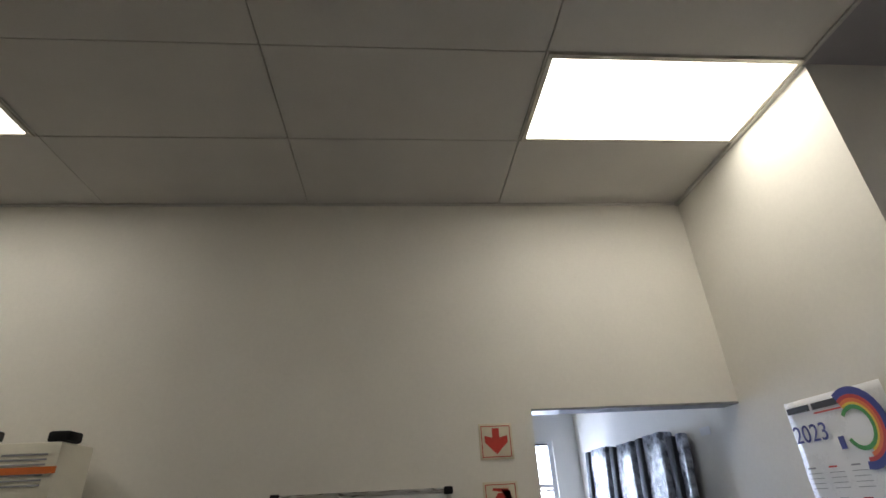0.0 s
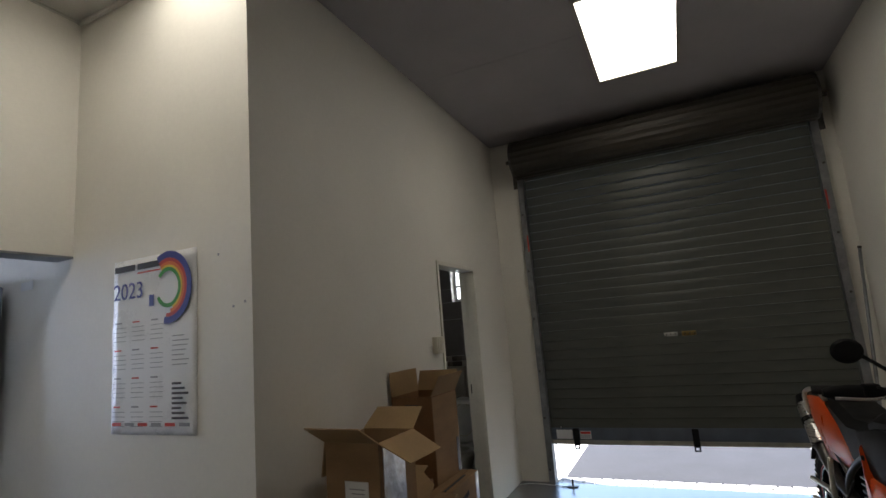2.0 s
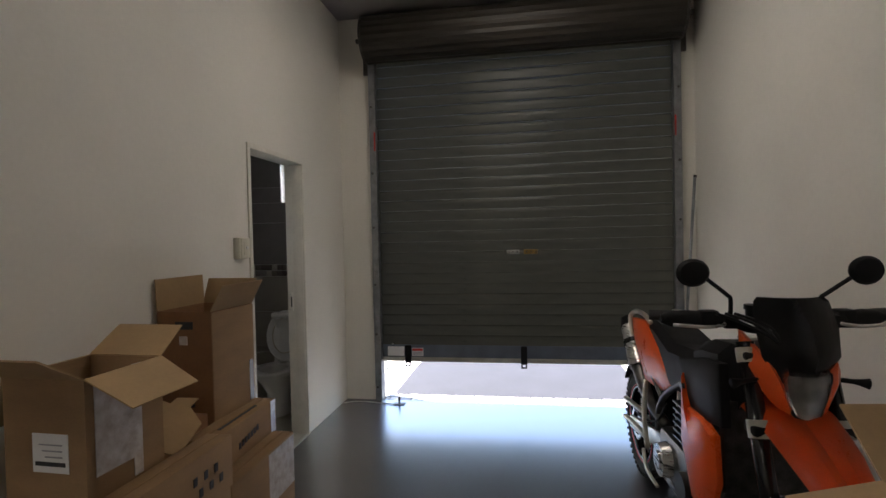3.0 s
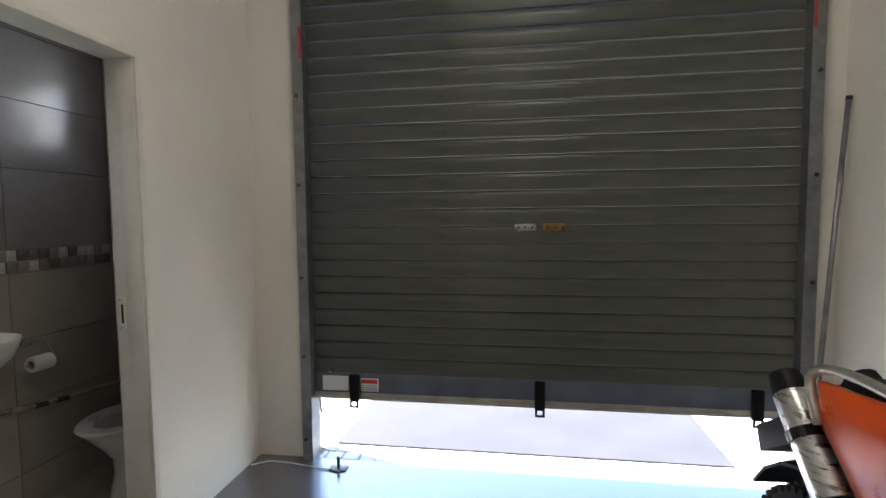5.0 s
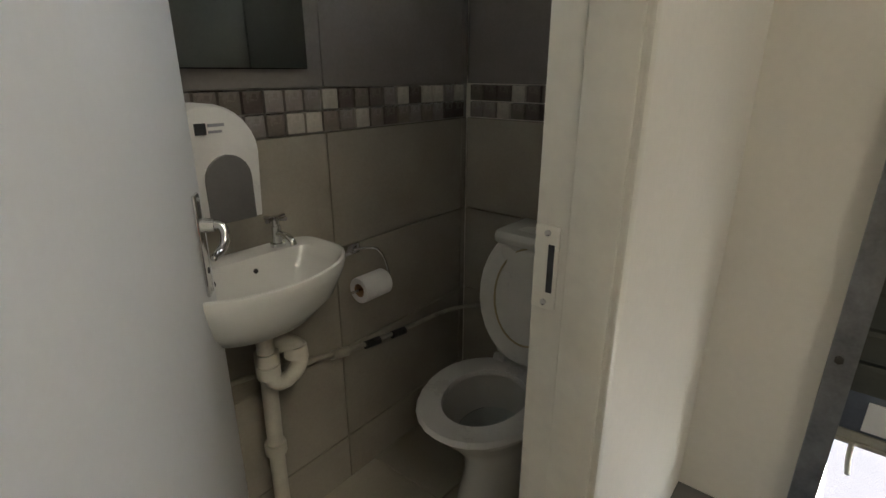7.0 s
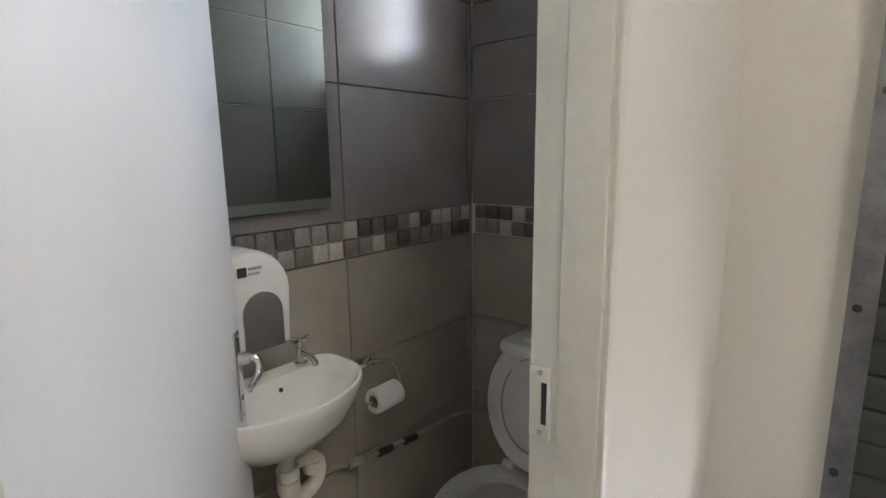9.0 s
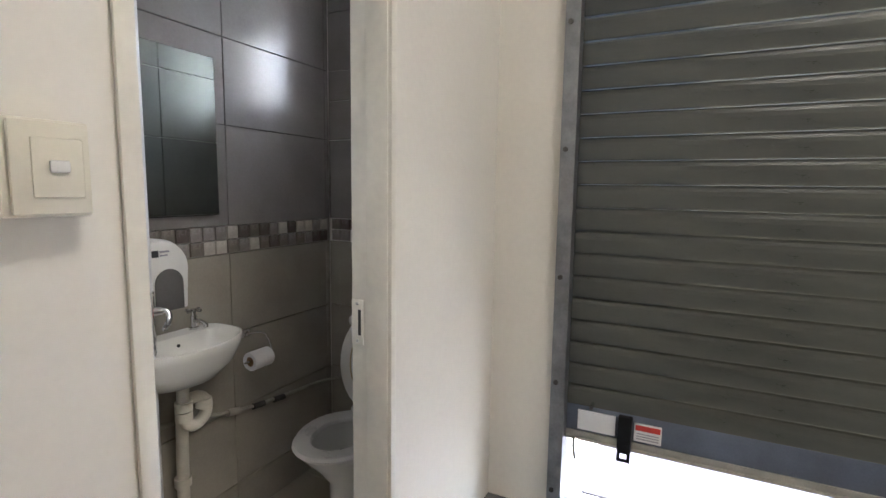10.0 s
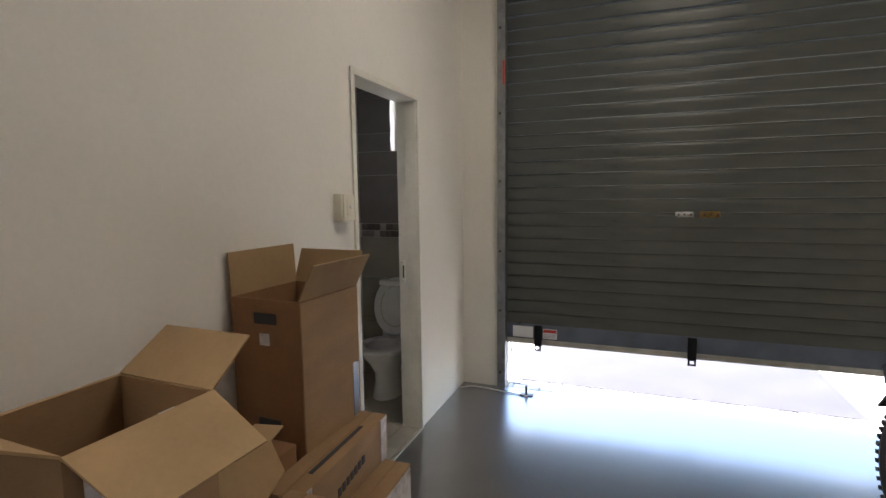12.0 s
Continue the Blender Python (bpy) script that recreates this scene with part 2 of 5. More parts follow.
def plate(bm, outline, thick, plane="xz", at=0.0, bevel=0.0, dome=0.0):
    """A thick sheet: an outline in one plane, pushed through by its thickness."""
    def put(u, v, w):
        return {"xz": (u, w, v), "xy": (u, v, w), "yz": (w, u, v)}[plane]
    lo = [bm.verts.new(put(u, v, at)) for u, v in outline]
    hi = [bm.verts.new(put(u, v, at + thick)) for u, v in outline]
    n = len(lo)
    fs = [bm.faces.new(lo[::-1]), bm.faces.new(hi)]
    fs += [bm.faces.new((lo[k], lo[(k + 1) % n], hi[(k + 1) % n], hi[k])) for k in range(n)]
    bmesh.ops.recalc_face_normals(bm, faces=fs)
    if bevel:
        es = list({e for f in fs[:2] for e in f.edges})
        bmesh.ops.bevel(bm, geom=es, offset=bevel, segments=2, affect="EDGES", profile=0.5)
    return lo + hi


def oval(cx, cy, rx, ry, z, n=28, power=2.0, front=1.0):
    pts = []
    for k in range(n):
        a = 2 * math.pi * k / n
        c, s = math.cos(a), math.sin(a)
        px = math.copysign(abs(c) ** (2 / power), c) * rx * (front if c < 0 else 1)
        pts.append((cx + px, cy + math.copysign(abs(s) ** (2 / power), s) * ry, z))
    return pts


def part(name, bm, mat, parent=None, label="", smooth=True, m=None):
    me = bpy.data.meshes.new(name)
    if smooth:
        for f in bm.faces:
            f.smooth = True
        for e in bm.edges:
            if len(e.link_faces) == 2 and e.calc_face_angle(0) > 0.6:
                e.smooth = False
    bm.to_mesh(me)
    bm.free()
    me.materials.append(mat)
    ob = new(name, me)
    ob.parent = parent
    if m is not None:
        ob.matrix_basis = m
    if label:
        ob["label"] = label
    return ob


def thing(name, m, label, category, group=""):
    ob = new(name)
    ob.matrix_basis = m
    ob.empty_display_size = 0.1
    return tagged(ob, label, category, group)


def setting(name, boxes, mat, label="", category=""):
    bm = bmesh.new()
    for b in boxes:
        box(bm, *b)
    return tagged(part(name, bm, mat, smooth=False), label, category, kind="structure")


def solid(name, mat, parent, *boxes, bevel=0.0, label="", m=None):
    bm = bmesh.new()
    for b in boxes:
        box(bm, *b, bevel=bevel)
    return part(name, bm, mat, parent, label, m=m)


def rod(name, mat, parent, pts, r, label="", seg=12, smooth=True, close=False):
    bm = bmesh.new()
    tube(bm, pts, r, seg, close, smooth)
    return part(name, bm, mat, parent, label)


def barrel(name, mat, parent, *segs, label="", seg=20):
    bm = bmesh.new()
    for s in segs:
        cyl(bm, *s, seg=seg)
    return part(name, bm, mat, parent, label)


def letters(name, words, size, mat, parent, m, label="", depth=0.0008):
    cu = bpy.data.curves.new(name, "FONT")
    cu.body, cu.size, cu.extrude = words, size, depth
    tmp = bpy.data.objects.new(name, cu)
    scene.collection.objects.link(tmp)
    bpy.context.view_layer.update()
    me = bpy.data.meshes.new_from_object(tmp.evaluated_get(bpy.context.evaluated_depsgraph_get()))
    bpy.data.objects.remove(tmp)
    me.materials.clear()
    me.materials.append(mat)
    ob = new(name, me)
    ob.parent, ob.matrix_basis = parent, m
    if label:
        ob["label"] = label
    return ob


# ---- the plan, in metres ----
H = 3.53                   # ceiling
Y_WC, Y_WC_IN = 1.82, 1.94   # bay's side of the washroom wall, and its washroom side
X_END = 5.75               # inside of the shutter wall
X_OUT = 5.95
Y_S = -1.277               # bay's other side wall
X_CAL = 2.215              # the wall with the calendar
Y_N = 3.13                 # wall with the wide opening
Y_TILE, X_TILE = 2.70, 5.69
DOOR0, DOOR1, DOOR_H = 4.11, 4.898, 2.10
SH0, SH1 = -1.10, 1.47     # shutter's opening
GAP = 0.36                 # height of the shutter's bottom edge

# ---- large structure ----
tagged(setting("floor", [(-4.1, -1.4, -0.12, X_END, Y_WC, 0), (-4.1, Y_WC, -0.12, X_CAL, 6.4, 0)], M_FLOOR), "polished dark grey concrete floor with soft daylight reflections", "floor")
setting("ground", [(X_OUT, -400, -0.5, 800, 500, -0.03)], M_CONCRETE, "pale sunlit concrete yard outside the shutter", "ground")
setting("road", [(6.0, -0.93, -0.3, 12.5, 1.43, -0.018)], M_ASPHALT, "grey asphalt driveway strip outside the shutter", "road")
setting("threshold", [(X_END, SH0, -0.12, X_OUT, SH1, -0.022)], M_GROUT, "mortar bed of the paver threshold", "threshold")
setting("wall_north", [(-4.1, Y_N, 0, 0.937, Y_N + 0.15, H), (0.937, Y_N, 2.12, X_CAL, Y_N + 0.15, H)], M_WALL, "cream painted wall with a wide opening", "wall")
setting("wall_calendar", [(X_CAL, Y_WC, 0, X_CAL + 0.15, 6.25, H)], M_WALL, "cream painted wall with a wall calendar", "wall")
setting("wall_washroom", [(X_CAL + 0.15, Y_WC, 0, DOOR0, Y_WC_IN, H), (DOOR0, Y_WC, DOOR_H, DOOR1, Y_WC_IN, H), (DOOR1, Y_WC, 0, X_END, Y_WC_IN, H)], M_WALL, "cream painted scuffed wall beside the washroom door", "wall")
setting("wall_east", [(X_END, SH1 + 0.05, -0.3, X_OUT, 1.99, H), (X_TILE + 0.012, 1.99, -0.3, X_OUT, 2.85, 1.86), (X_TILE + 0.012, 1.99, 2.28, X_OUT, 2.85, H),
                      (X_TILE + 0.012, 1.99, 1.86, X_OUT, 2.05, 2.28), (X_TILE + 0.012, 2.40, 1.86, X_OUT, 2.85, 2.28),
                      (X_END, Y_S - 0.15, -0.3, X_OUT, SH0 - 0.03, H), (X_END, SH0 - 0.03, 3.16, X_OUT, SH1 + 0.05, H)], M_WALL, "cream painted piers round the roller shutter", "wall")
setting("wall_south", [(-4.1, Y_S - 0.15, 0, X_END, Y_S, H)], M_WALL, "cream painted long side wall", "wall")
setting("wall_west", [(-4.25, Y_S - 0.15, 0, -4.1, Y_N + 0.15, H)], M_WALL, "cream painted end wall", "wall")
setting("wall_back_room", [(-1.15, Y_N + 0.15, 0, -1.0, 6.25, H), (-1.15, 6.25, 0, 1.15, 6.40, H), (1.93, 6.25, 0, X_CAL + 0.15, 6.40, H), (1.15, 6.25, 0, 1.93, 6.40, 1.0), (1.15, 6.25, 2.26, 1.93, 6.40, H)], M_BACK, "white painted walls of the room behind", "wall")
setting("wall_washroom_inner", [(3.85, Y_TILE + 0.012, -0.02, X_TILE + 0.012, 2.85, 2.75), (3.85, Y_WC_IN, -0.02, 3.97, Y_TILE + 0.012, 2.75), (X_TILE + 0.012, Y_WC_IN, -0.02, X_END, 1.99, 2.75)], M_GROUT, "washroom walls behind the tiles", "wall")
setting("washroom_ceiling", [(3.85, Y_WC_IN, 2.75, X_TILE + 0.012, 2.85, 2.83)], M_CEIL, "plain washroom ceiling", "ceiling")
setting("washroom_floor_bed", [(DOOR0, Y_WC, -0.12, DOOR1, Y_WC_IN, -0.004), (3.97, Y_WC_IN, -0.12, X_TILE + 0.012, Y_TILE + 0.012, -0.004)], M_GROUT, "grout bed of the washroom floor", "floor")
setting("roof_slab", [(-4.25, -1.45, H + 0.05, X_OUT, 6.4, H + 0.2)], M_CONCRETE, "roof slab above the ceiling", "roof")

# ceilings: boards with narrow sunk joints
bm = bmesh.new()
xs = [-4.1, -3.07, -1.765, -0.44, 0.885, 2.205]
ys = [-1.277, -0.81, -0.16, 0.49, 1.135, 1.785, 2.435, Y_N]
for x0, x1 in zip(xs, xs[1:]):
    for y0, y1 in zip(ys, ys[1:]):
        sag = random.uniform(-0.002, 0.002)
        box(bm, x0 + 0.003, y0 + 0.003, H + sag, x1 - 0.003, y1 - 0.003, H + 0.03, 0.002)
box(bm, -4.1, -1.277, H + 0.028, 2.2, Y_N, H + 0.045)
box(bm, -1.0, Y_N + 0.15, H, X_CAL, 6.25, H + 0.04)
tagged(part("ceiling", bm, M_CEIL, smooth=False), "off-white ceiling boards with narrow uneven joints", "ceiling", kind="structure")
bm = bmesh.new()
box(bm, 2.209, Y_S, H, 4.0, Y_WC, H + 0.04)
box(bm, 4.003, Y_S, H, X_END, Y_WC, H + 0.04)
tagged(part("ceiling_bay", bm, M_CEIL_BAY_DIM, smooth=False), "smooth grey-white ceiling over the vehicle bay, its dim light painted in", "ceiling", kind="structure")
bm = bmesh.new()
box(bm, 2.185, Y_S, H - 0.012, 2.209, Y_WC, H - 0.001, 0.003)
box(bm, 2.19, Y_WC, H - 0.022, X_CAL, Y_N, H - 0.001, 0.004)
box(bm, -4.1, Y_N - 0.018, H - 0.016, 2.19, Y_N, H - 0.001, 0.004)
tagged(part("trim_ceiling", bm, M_CEIL), "thin painted ceiling edge trim", "trim", kind="structure")
setting("lintel_trim", [(0.937, Y_N - 0.004, 2.108, X_CAL, Y_N + 0.15, 2.12)], M_GALV, "thin metal strip under the lintel", "trim")


def ceiling_panel(x0, y0, x1, y1):
    lamp = thing("ceiling_light", pose((x0 + x1) / 2, (y0 + y1) / 2, H), "lit rectangular white panel light set in the ceiling", "ceiling light", "ceiling lights")
    w, d = (x1 - x0) / 2, (y1 - y0) / 2
    solid("frame", M_ALU, lamp, (-w - 0.025, -d - 0.025, -0.014, w + 0.025, -d, -0.001), (-w - 0.025, d, -0.014, w + 0.025, d + 0.025, -0.001),
          (-w - 0.025, -d, -0.014, -w, d, -0.001), (w, -d, -0.014, w + 0.025, d, -0.001))
    solid("diffuser", M_LAMP, lamp, (-w, -d, -0.008, w, d, -0.003))


ceiling_panel(0.92, 1.812, 2.17, 2.40)
ceiling_panel(-3.04, 1.812, -1.80, 2.40)
ceiling_panel(3.60, -0.11, 4.80, 0.48)

# window of the room behind
win = thing("window_1", pose(1.54, 6.32, 1.63), "bright white-framed window with small panes", "window")
win["kind"] = "structure"
solid("window_frame", M_DOOR, win, (-0.39, -0.03, -0.63, -0.34, 0.03, 0.63), (0.34, -0.03, -0.63, 0.39, 0.03, 0.63), (-0.34, -0.03, 0.58, 0.34, 0.03, 0.63), (-0.34, -0.03, -0.63, 0.34, 0.03, -0.58),
      (-0.34, -0.02, 0.14, 0.34, 0.02, 0.18), (-0.02, -0.018, -0.58, 0.02, 0.018, 0.58))
solid("window_sill", M_DOOR, win, (-0.39, -0.10, -0.66, 0.39, -0.03, -0.63))
for zz in (0.60, 0.12):
    solid("catch", M_DARKSTEEL, win, (-0.33, -0.05, zz - 0.02, 0.33, -0.032, zz), label="dark metal window bar")
pane = solid("pane", M_GLASS, win, (-0.34, -0.004, -0.58, 0.34, 0.004, 0.58))
pane.visible_shadow = False

# washroom window
win = thing("window_2", pose(X_TILE + 0.10, 2.225, 2.07), "small high washroom window with steel frame", "window")
win["kind"] = "structure"
solid("window_frame", M_DOOR, win, (-0.02, -0.175, -0.21, 0.02, -0.145, 0.21), (-0.02, 0.145, -0.21, 0.02, 0.175, 0.21), (-0.02, -0.145, 0.18, 0.02, 0.145, 0.21), (-0.02, -0.145, -0.21, 0.02, 0.145, -0.18),
      (-0.015, -0.012, -0.18, 0.015, 0.012, 0.18), (-0.015, -0.145, -0.05, 0.015, 0.145, -0.03))
pane = solid("pane", M_GLASS, win, (-0.004, -0.145, -0.18, 0.004, 0.145, 0.18))
pane.visible_shadow = False


# ---- roller shutter ----
shutter = thing("roller_shutter", pose(X_END, 0, 0), "dark grey-green steel roller shutter, raised a little", "roller shutter")
PITCH = 0.095


def slat_mesh():
    """One curled slat, its profile swept over the opening's width."""
    p = PITCH
    prof = [(0.006, 0.0), (-0.010, 0.001), (-0.0118, 0.006), (-0.0120, p * 0.3), (-0.0115, p * 0.6), (-0.0095, p - 0.022),
            (-0.005, p - 0.010), (0.002, p - 0.003), (0.006, p)]
    b = bmesh.new()
    a0 = [b.verts.new((0.030 + u, SH0 - 0.01, v)) for u, v in prof]
    a1 = [b.verts.new((0.030 + u, SH1 + 0.01, v)) for u, v in prof]
    for k in range(len(prof) - 1):
        b.faces.new((a0[k], a0[k + 1], a1[k + 1], a1[k]))
    bmesh.ops.solidify(b, geom=list(b.faces), thickness=0.0012)
    me = bpy.data.meshes.new("slat")
    b.to_mesh(me)
    b.free()
    me.materials.append(M_SHUTTER)
    return me


me = slat_mesh()
z = GAP + 0.15
while z < 3.10:
    s = new("slat", me)
    s.parent = shutter
    s.matrix_basis = pose(0, 0, z)
    z += PITCH
solid("bottom_panel", M_BLUEBAR, shutter, (0.018, SH0, GAP + 0.035, 0.034, SH1, GAP + 0.155), bevel=0.003, label="slate blue bottom band")
solid("bottom_bar", M_ALU, shutter, (0.004, SH0, GAP, 0.05, SH1, GAP + 0.014), (0.008, SH0, GAP + 0.014, 0.017, SH1, GAP + 0.04), bevel=0.003, label="dull aluminium bottom bar")
for yy in (1.225, 0.17, -0.93):
    lock = solid("lock_hasp", M_BLACK, shutter, (-0.012, yy - 0.028, GAP - 0.01, 0.017, yy + 0.028, GAP + 0.15), bevel=0.006, label="black steel locking hasp")
    solid("hasp_eye", M_BLACK, lock, (-0.014, yy - 0.026, GAP - 0.035, -0.006, yy - 0.014, GAP), (-0.014, yy + 0.014, GAP - 0.035, -0.006, yy + 0.026, GAP), (-0.014, yy - 0.026, GAP - 0.043, -0.006, yy + 0.026, GAP - 0.031))
st = solid("sticker", M_PAPER, shutter, (0.010, 1.265, GAP + 0.05, 0.0178, 1.42, GAP + 0.135), label="worn silvery label")
st = solid("sticker", M_PAPER, shutter, (0.010, 1.085, GAP + 0.05, 0.0178, 1.19, GAP + 0.125), label="white and red warning label")
solid("band", M_RED, st, (0.007, 1.09, GAP + 0.098, 0.0098, 1.185, GAP + 0.12))
for k in range(3):
    solid("line_of_text", M_GREYINK, st, (0.008, 1.095, GAP + 0.060 + k * 0.011, 0.0098, 1.18, GAP + 0.064 + k * 0.011))
rod("pull_pin", M_ALU, shutter, [(-0.01, 1.43, GAP + 0.02), (-0.012, 1.428, GAP - 0.03), (-0.012, 1.42, GAP - 0.08)], 0.007)
barrel("hook", M_CHROME, shutter, ((-0.03, 1.36, GAP + 0.17), (0.02, 1.36, GAP + 0.17), 0.008))
solid("lock_plate", M_STEEL, shutter, (0.008, 0.19, 1.335, 0.017, 0.305, 1.372), bevel=0.004, label="steel lock plate")
solid("lock_plate", M_BRASS, shutter, (0.008, 0.035, 1.332, 0.017, 0.155, 1.374), bevel=0.004, label="tarnished brass lock plate")
for yy in (0.21, 0.25, 0.285):
    barrel("screw", M_DARKSTEEL, shutter, ((0.004, yy, 1.354), (0.01, yy, 1.354), 0.006))
for yy in (0.05, 0.09, 0.13):
    barrel("screw", M_DARKSTEEL, shutter, ((0.004, yy, 1.352), (0.01, yy, 1.352), 0.007))
# drum at the top: the coil of slats, with ribs along it
bm = bmesh.new()
n = 20
rings = []
for yy in (SH0 - 0.03, SH1 + 0.03):
    rings.append([(-0.14 + (0.195 + (0.008 if k % 2 else 0)) * math.cos(2 * math.pi * k / (2 * n)), yy, 3.265 + (0.195 + (0.008 if k % 2 else 0)) * math.sin(2 * math.pi * k / (2 * n))) for k in range(2 * n)])
loft(bm, rings)
part("drum", bm, M_DRUM, shutter, "coiled slats on the drum", smooth=False)
for yy, sx in ((SH1 + 0.03, 1), (SH0 - 0.03, -1)):
    barrel("end_disc", M_DARKSTEEL, shutter, ((-0.14, yy, 3.265), (-0.14, yy + sx * 0.02, 3.265), 0.205))
    solid("bracket", M_DARKSTEEL, shutter, (-0.28, yy + sx * 0.02, 3.155, -0.002, yy + sx * 0.03, 3.20), (-0.02, yy + sx * 0.02, 3.0, -0.002, yy + sx * 0.08, 3.38), bevel=0.003)
    barrel("shaft", M_DARKSTEEL, shutter, ((-0.14, yy, 3.265), (-0.14, yy + sx * 0.10, 3.265), 0.02))
for yy, sx in ((SH1, 1), (SH0, -1)):
    bm = bmesh.new()
    plate(bm, [(0.07, yy), (-0.045, yy), (-0.045, yy + sx * 0.06), (-0.001, yy + sx * 0.06), (-0.001, yy + sx * 0.055), (-0.039, yy + sx * 0.055), (-0.039, yy + sx * 0.006), (0.07, yy + sx * 0.006)], 3.2, "xy", 0)
    g = part("guide_rail", bm, M_GALV, shutter, "galvanised guide rail", smooth=False)
    for zz in (0.13, 0.62, 1.075, 1.6, 2.095, 2.7):
        barrel("bolt", M_DARKSTEEL, g, ((-0.052, yy + sx * 0.038, zz), (-0.045, yy + sx * 0.038, zz), 0.011), seg=6)
    solid("red_mark", M_RED, g, (-0.047, yy + sx * 0.004, 2.30, -0.0455, yy + sx * 0.018, 2.47), label="red painted mark")
rod("cable", M_PLASTIC, None, [(5.60, 1.80, 0.008), (5.66, 1.72, 0.006), (5.66, 1.60, 0.006), (5.64, 1.50, 0.008), (5.62, 1.36, 0.006), (5.60, 1.27, 0.008)], 0.004)
tagged(bpy.data.objects["cable"], "thin pale cable lying on the floor", "cable")
bolt = thing("floor_bolt", pose(5.64, 1.29, 0), "small steel floor bolt beside the shutter", "bolt", "floor bolts")
solid("plate", M_DARKSTEEL, bolt, (-0.03, -0.05, 0, 0.03, 0.05, 0.008), bevel=0.002)
barrel("pin", M_DARKSTEEL, bolt, ((0, 0, 0.008), (0, 0, 0.07), 0.009))
copy_thing(bolt, pose(5.64, -0.98, 0))

# pole leaning in the corner
pole = thing("pole", pose(5.62, -1.10, 0), "thin grey metal pole leaning in the corner", "pole")
rod("tube", M_GALV, pole, [(0, 0, 0.0), (0.05, -0.145, 1.95)], 0.012, smooth=False)
barrel("cap", M_DARKSTEEL, pole, ((0.05, -0.145, 1.94), (0.051, -0.148, 1.96), 0.014))


# ---- washroom door ----
frame_thing = thing("door_1", pose(0, 0, 0), "cream painted steel door frame", "door frame")
frame_thing["kind"] = "structure"
F = -0.001
solid("jamb", M_FRAME, frame_thing, (DOOR1 - 0.03, Y_WC - 0.012, 0, DOOR1 + F, Y_WC - 0.002, DOOR_H + 0.003), (DOOR1 - 0.03, Y_WC - 0.006, 0, DOOR1 - 0.002, Y_WC_IN + 0.012, DOOR_H), (DOOR1 - 0.036, Y_WC + 0.0, 0, DOOR1 - 0.029, Y_WC + 0.075, DOOR_H - 0.03), bevel=0.004)
solid("jamb", M_FRAME, frame_thing, (DOOR0 - 0.004, Y_WC - 0.012, 0, DOOR0 + 0.03, Y_WC - 0.002, DOOR_H + 0.003), (DOOR0 + 0.002, Y_WC - 0.006, 0, DOOR0 + 0.03, Y_WC_IN + 0.012, DOOR_H), bevel=0.004)
solid("head", M_FRAME, frame_thing, (DOOR0 - 0.006, Y_WC - 0.013, DOOR_H - 0.03, DOOR1 + F, Y_WC - 0.003, DOOR_H + 0.004), (DOOR0 + 0.03, Y_WC - 0.006, DOOR_H - 0.03, DOOR1 - 0.03, Y_WC_IN + 0.012, DOOR_H - 0.003), bevel=0.004)
strike = solid("strike_plate", M_FRAME, frame_thing, (DOOR1 - 0.034, Y_WC + 0.088, 0.955, DOOR1 - 0.029, Y_WC + 0.130, 1.095), bevel=0.002, label="painted steel strike plate")
solid("latch_hole", M_INK, strike, (DOOR1 - 0.0355, Y_WC + 0.095, 0.985, DOOR1 - 0.0335, Y_WC + 0.105, 1.065))
for zz in (0.967, 1.083):
    barrel("screw", M_STEEL, strike, ((DOOR1 - 0.0365, Y_WC + 0.108, zz), (DOOR1 - 0.033, Y_WC + 0.108, zz), 0.005))
solid("threshold_strip", M_ALU, frame_thing, (DOOR0 + 0.03, Y_WC - 0.012, 0.0, DOOR1 - 0.03, Y_WC + 0.012, 0.007), bevel=0.002)
LEAF = pose(4.140, 1.955, 0, 0, 0, 50.5)
leaf = thing("door", LEAF, "white flush washroom door standing half open", "door")
solid("leaf", M_DOOR, leaf, (0, 0, 0.012, 0.77, 0.04, 2.035), bevel=0.003)
hd = solid("lock_plate", M_CHROME, leaf, (0.702, -0.007, 0.905, 0.736, -0.0005, 1.105), bevel=0.003, label="chrome lever plate")
barrel("rose", M_CHROME, hd, ((0.719, -0.007, 1.045), (0.719, -0.030, 1.045), 0.015, 0.012))
bm = bmesh.new()
tube(bm, [(0.719, -0.018, 1.045), (0.721, -0.038, 1.044), (0.716, -0.047, 1.030), (0.704, -0.046, 1.012), (0.686, -0.040, 1.002), (0.666, -0.036, 1.000), (0.650, -0.038, 1.002)], [0.009, 0.009, 0.0095, 0.009, 0.008, 0.007, 0.005])
part("lever", bm, M_CHROME, hd)
barrel("key_hole", M_INK, hd, ((0.719, -0.008, 0.955), (0.719, -0.006, 0.955), 0.006))
for zz in (0.915, 1.095):
    barrel("screw", M_STEEL, hd, ((0.719, -0.009, zz), (0.719, -0.006, zz), 0.004))
for zz in (0.25, 1.75):
    barrel("hinge", M_ALU, leaf, ((-0.006, -0.004, zz), (-0.006, -0.004, zz + 0.1), 0.008))

# light switch beside the door
sw = thing("light_switch", pose(4.0, Y_WC, 1.455), "cream surface-mounted light switch box", "light switch")
solid("back_box", M_CREAMPLASTIC, sw, (-0.06, -0.042, -0.065, 0.045, -0.0005, 0.06), bevel=0.004)
fp = solid("face_plate", M_CREAMPLASTIC, sw, (-0.052, -0.05, -0.062, 0.04, -0.042, 0.057), bevel=0.004)
solid("rim", M_CREAMPLASTIC, fp, (-0.03, -0.053, -0.04, 0.03, -0.05, 0.036), bevel=0.002)
solid("rocker", M_PLASTIC, fp, (-0.012, -0.058, -0.008, 0.012, -0.053, 0.008), bevel=0.003)


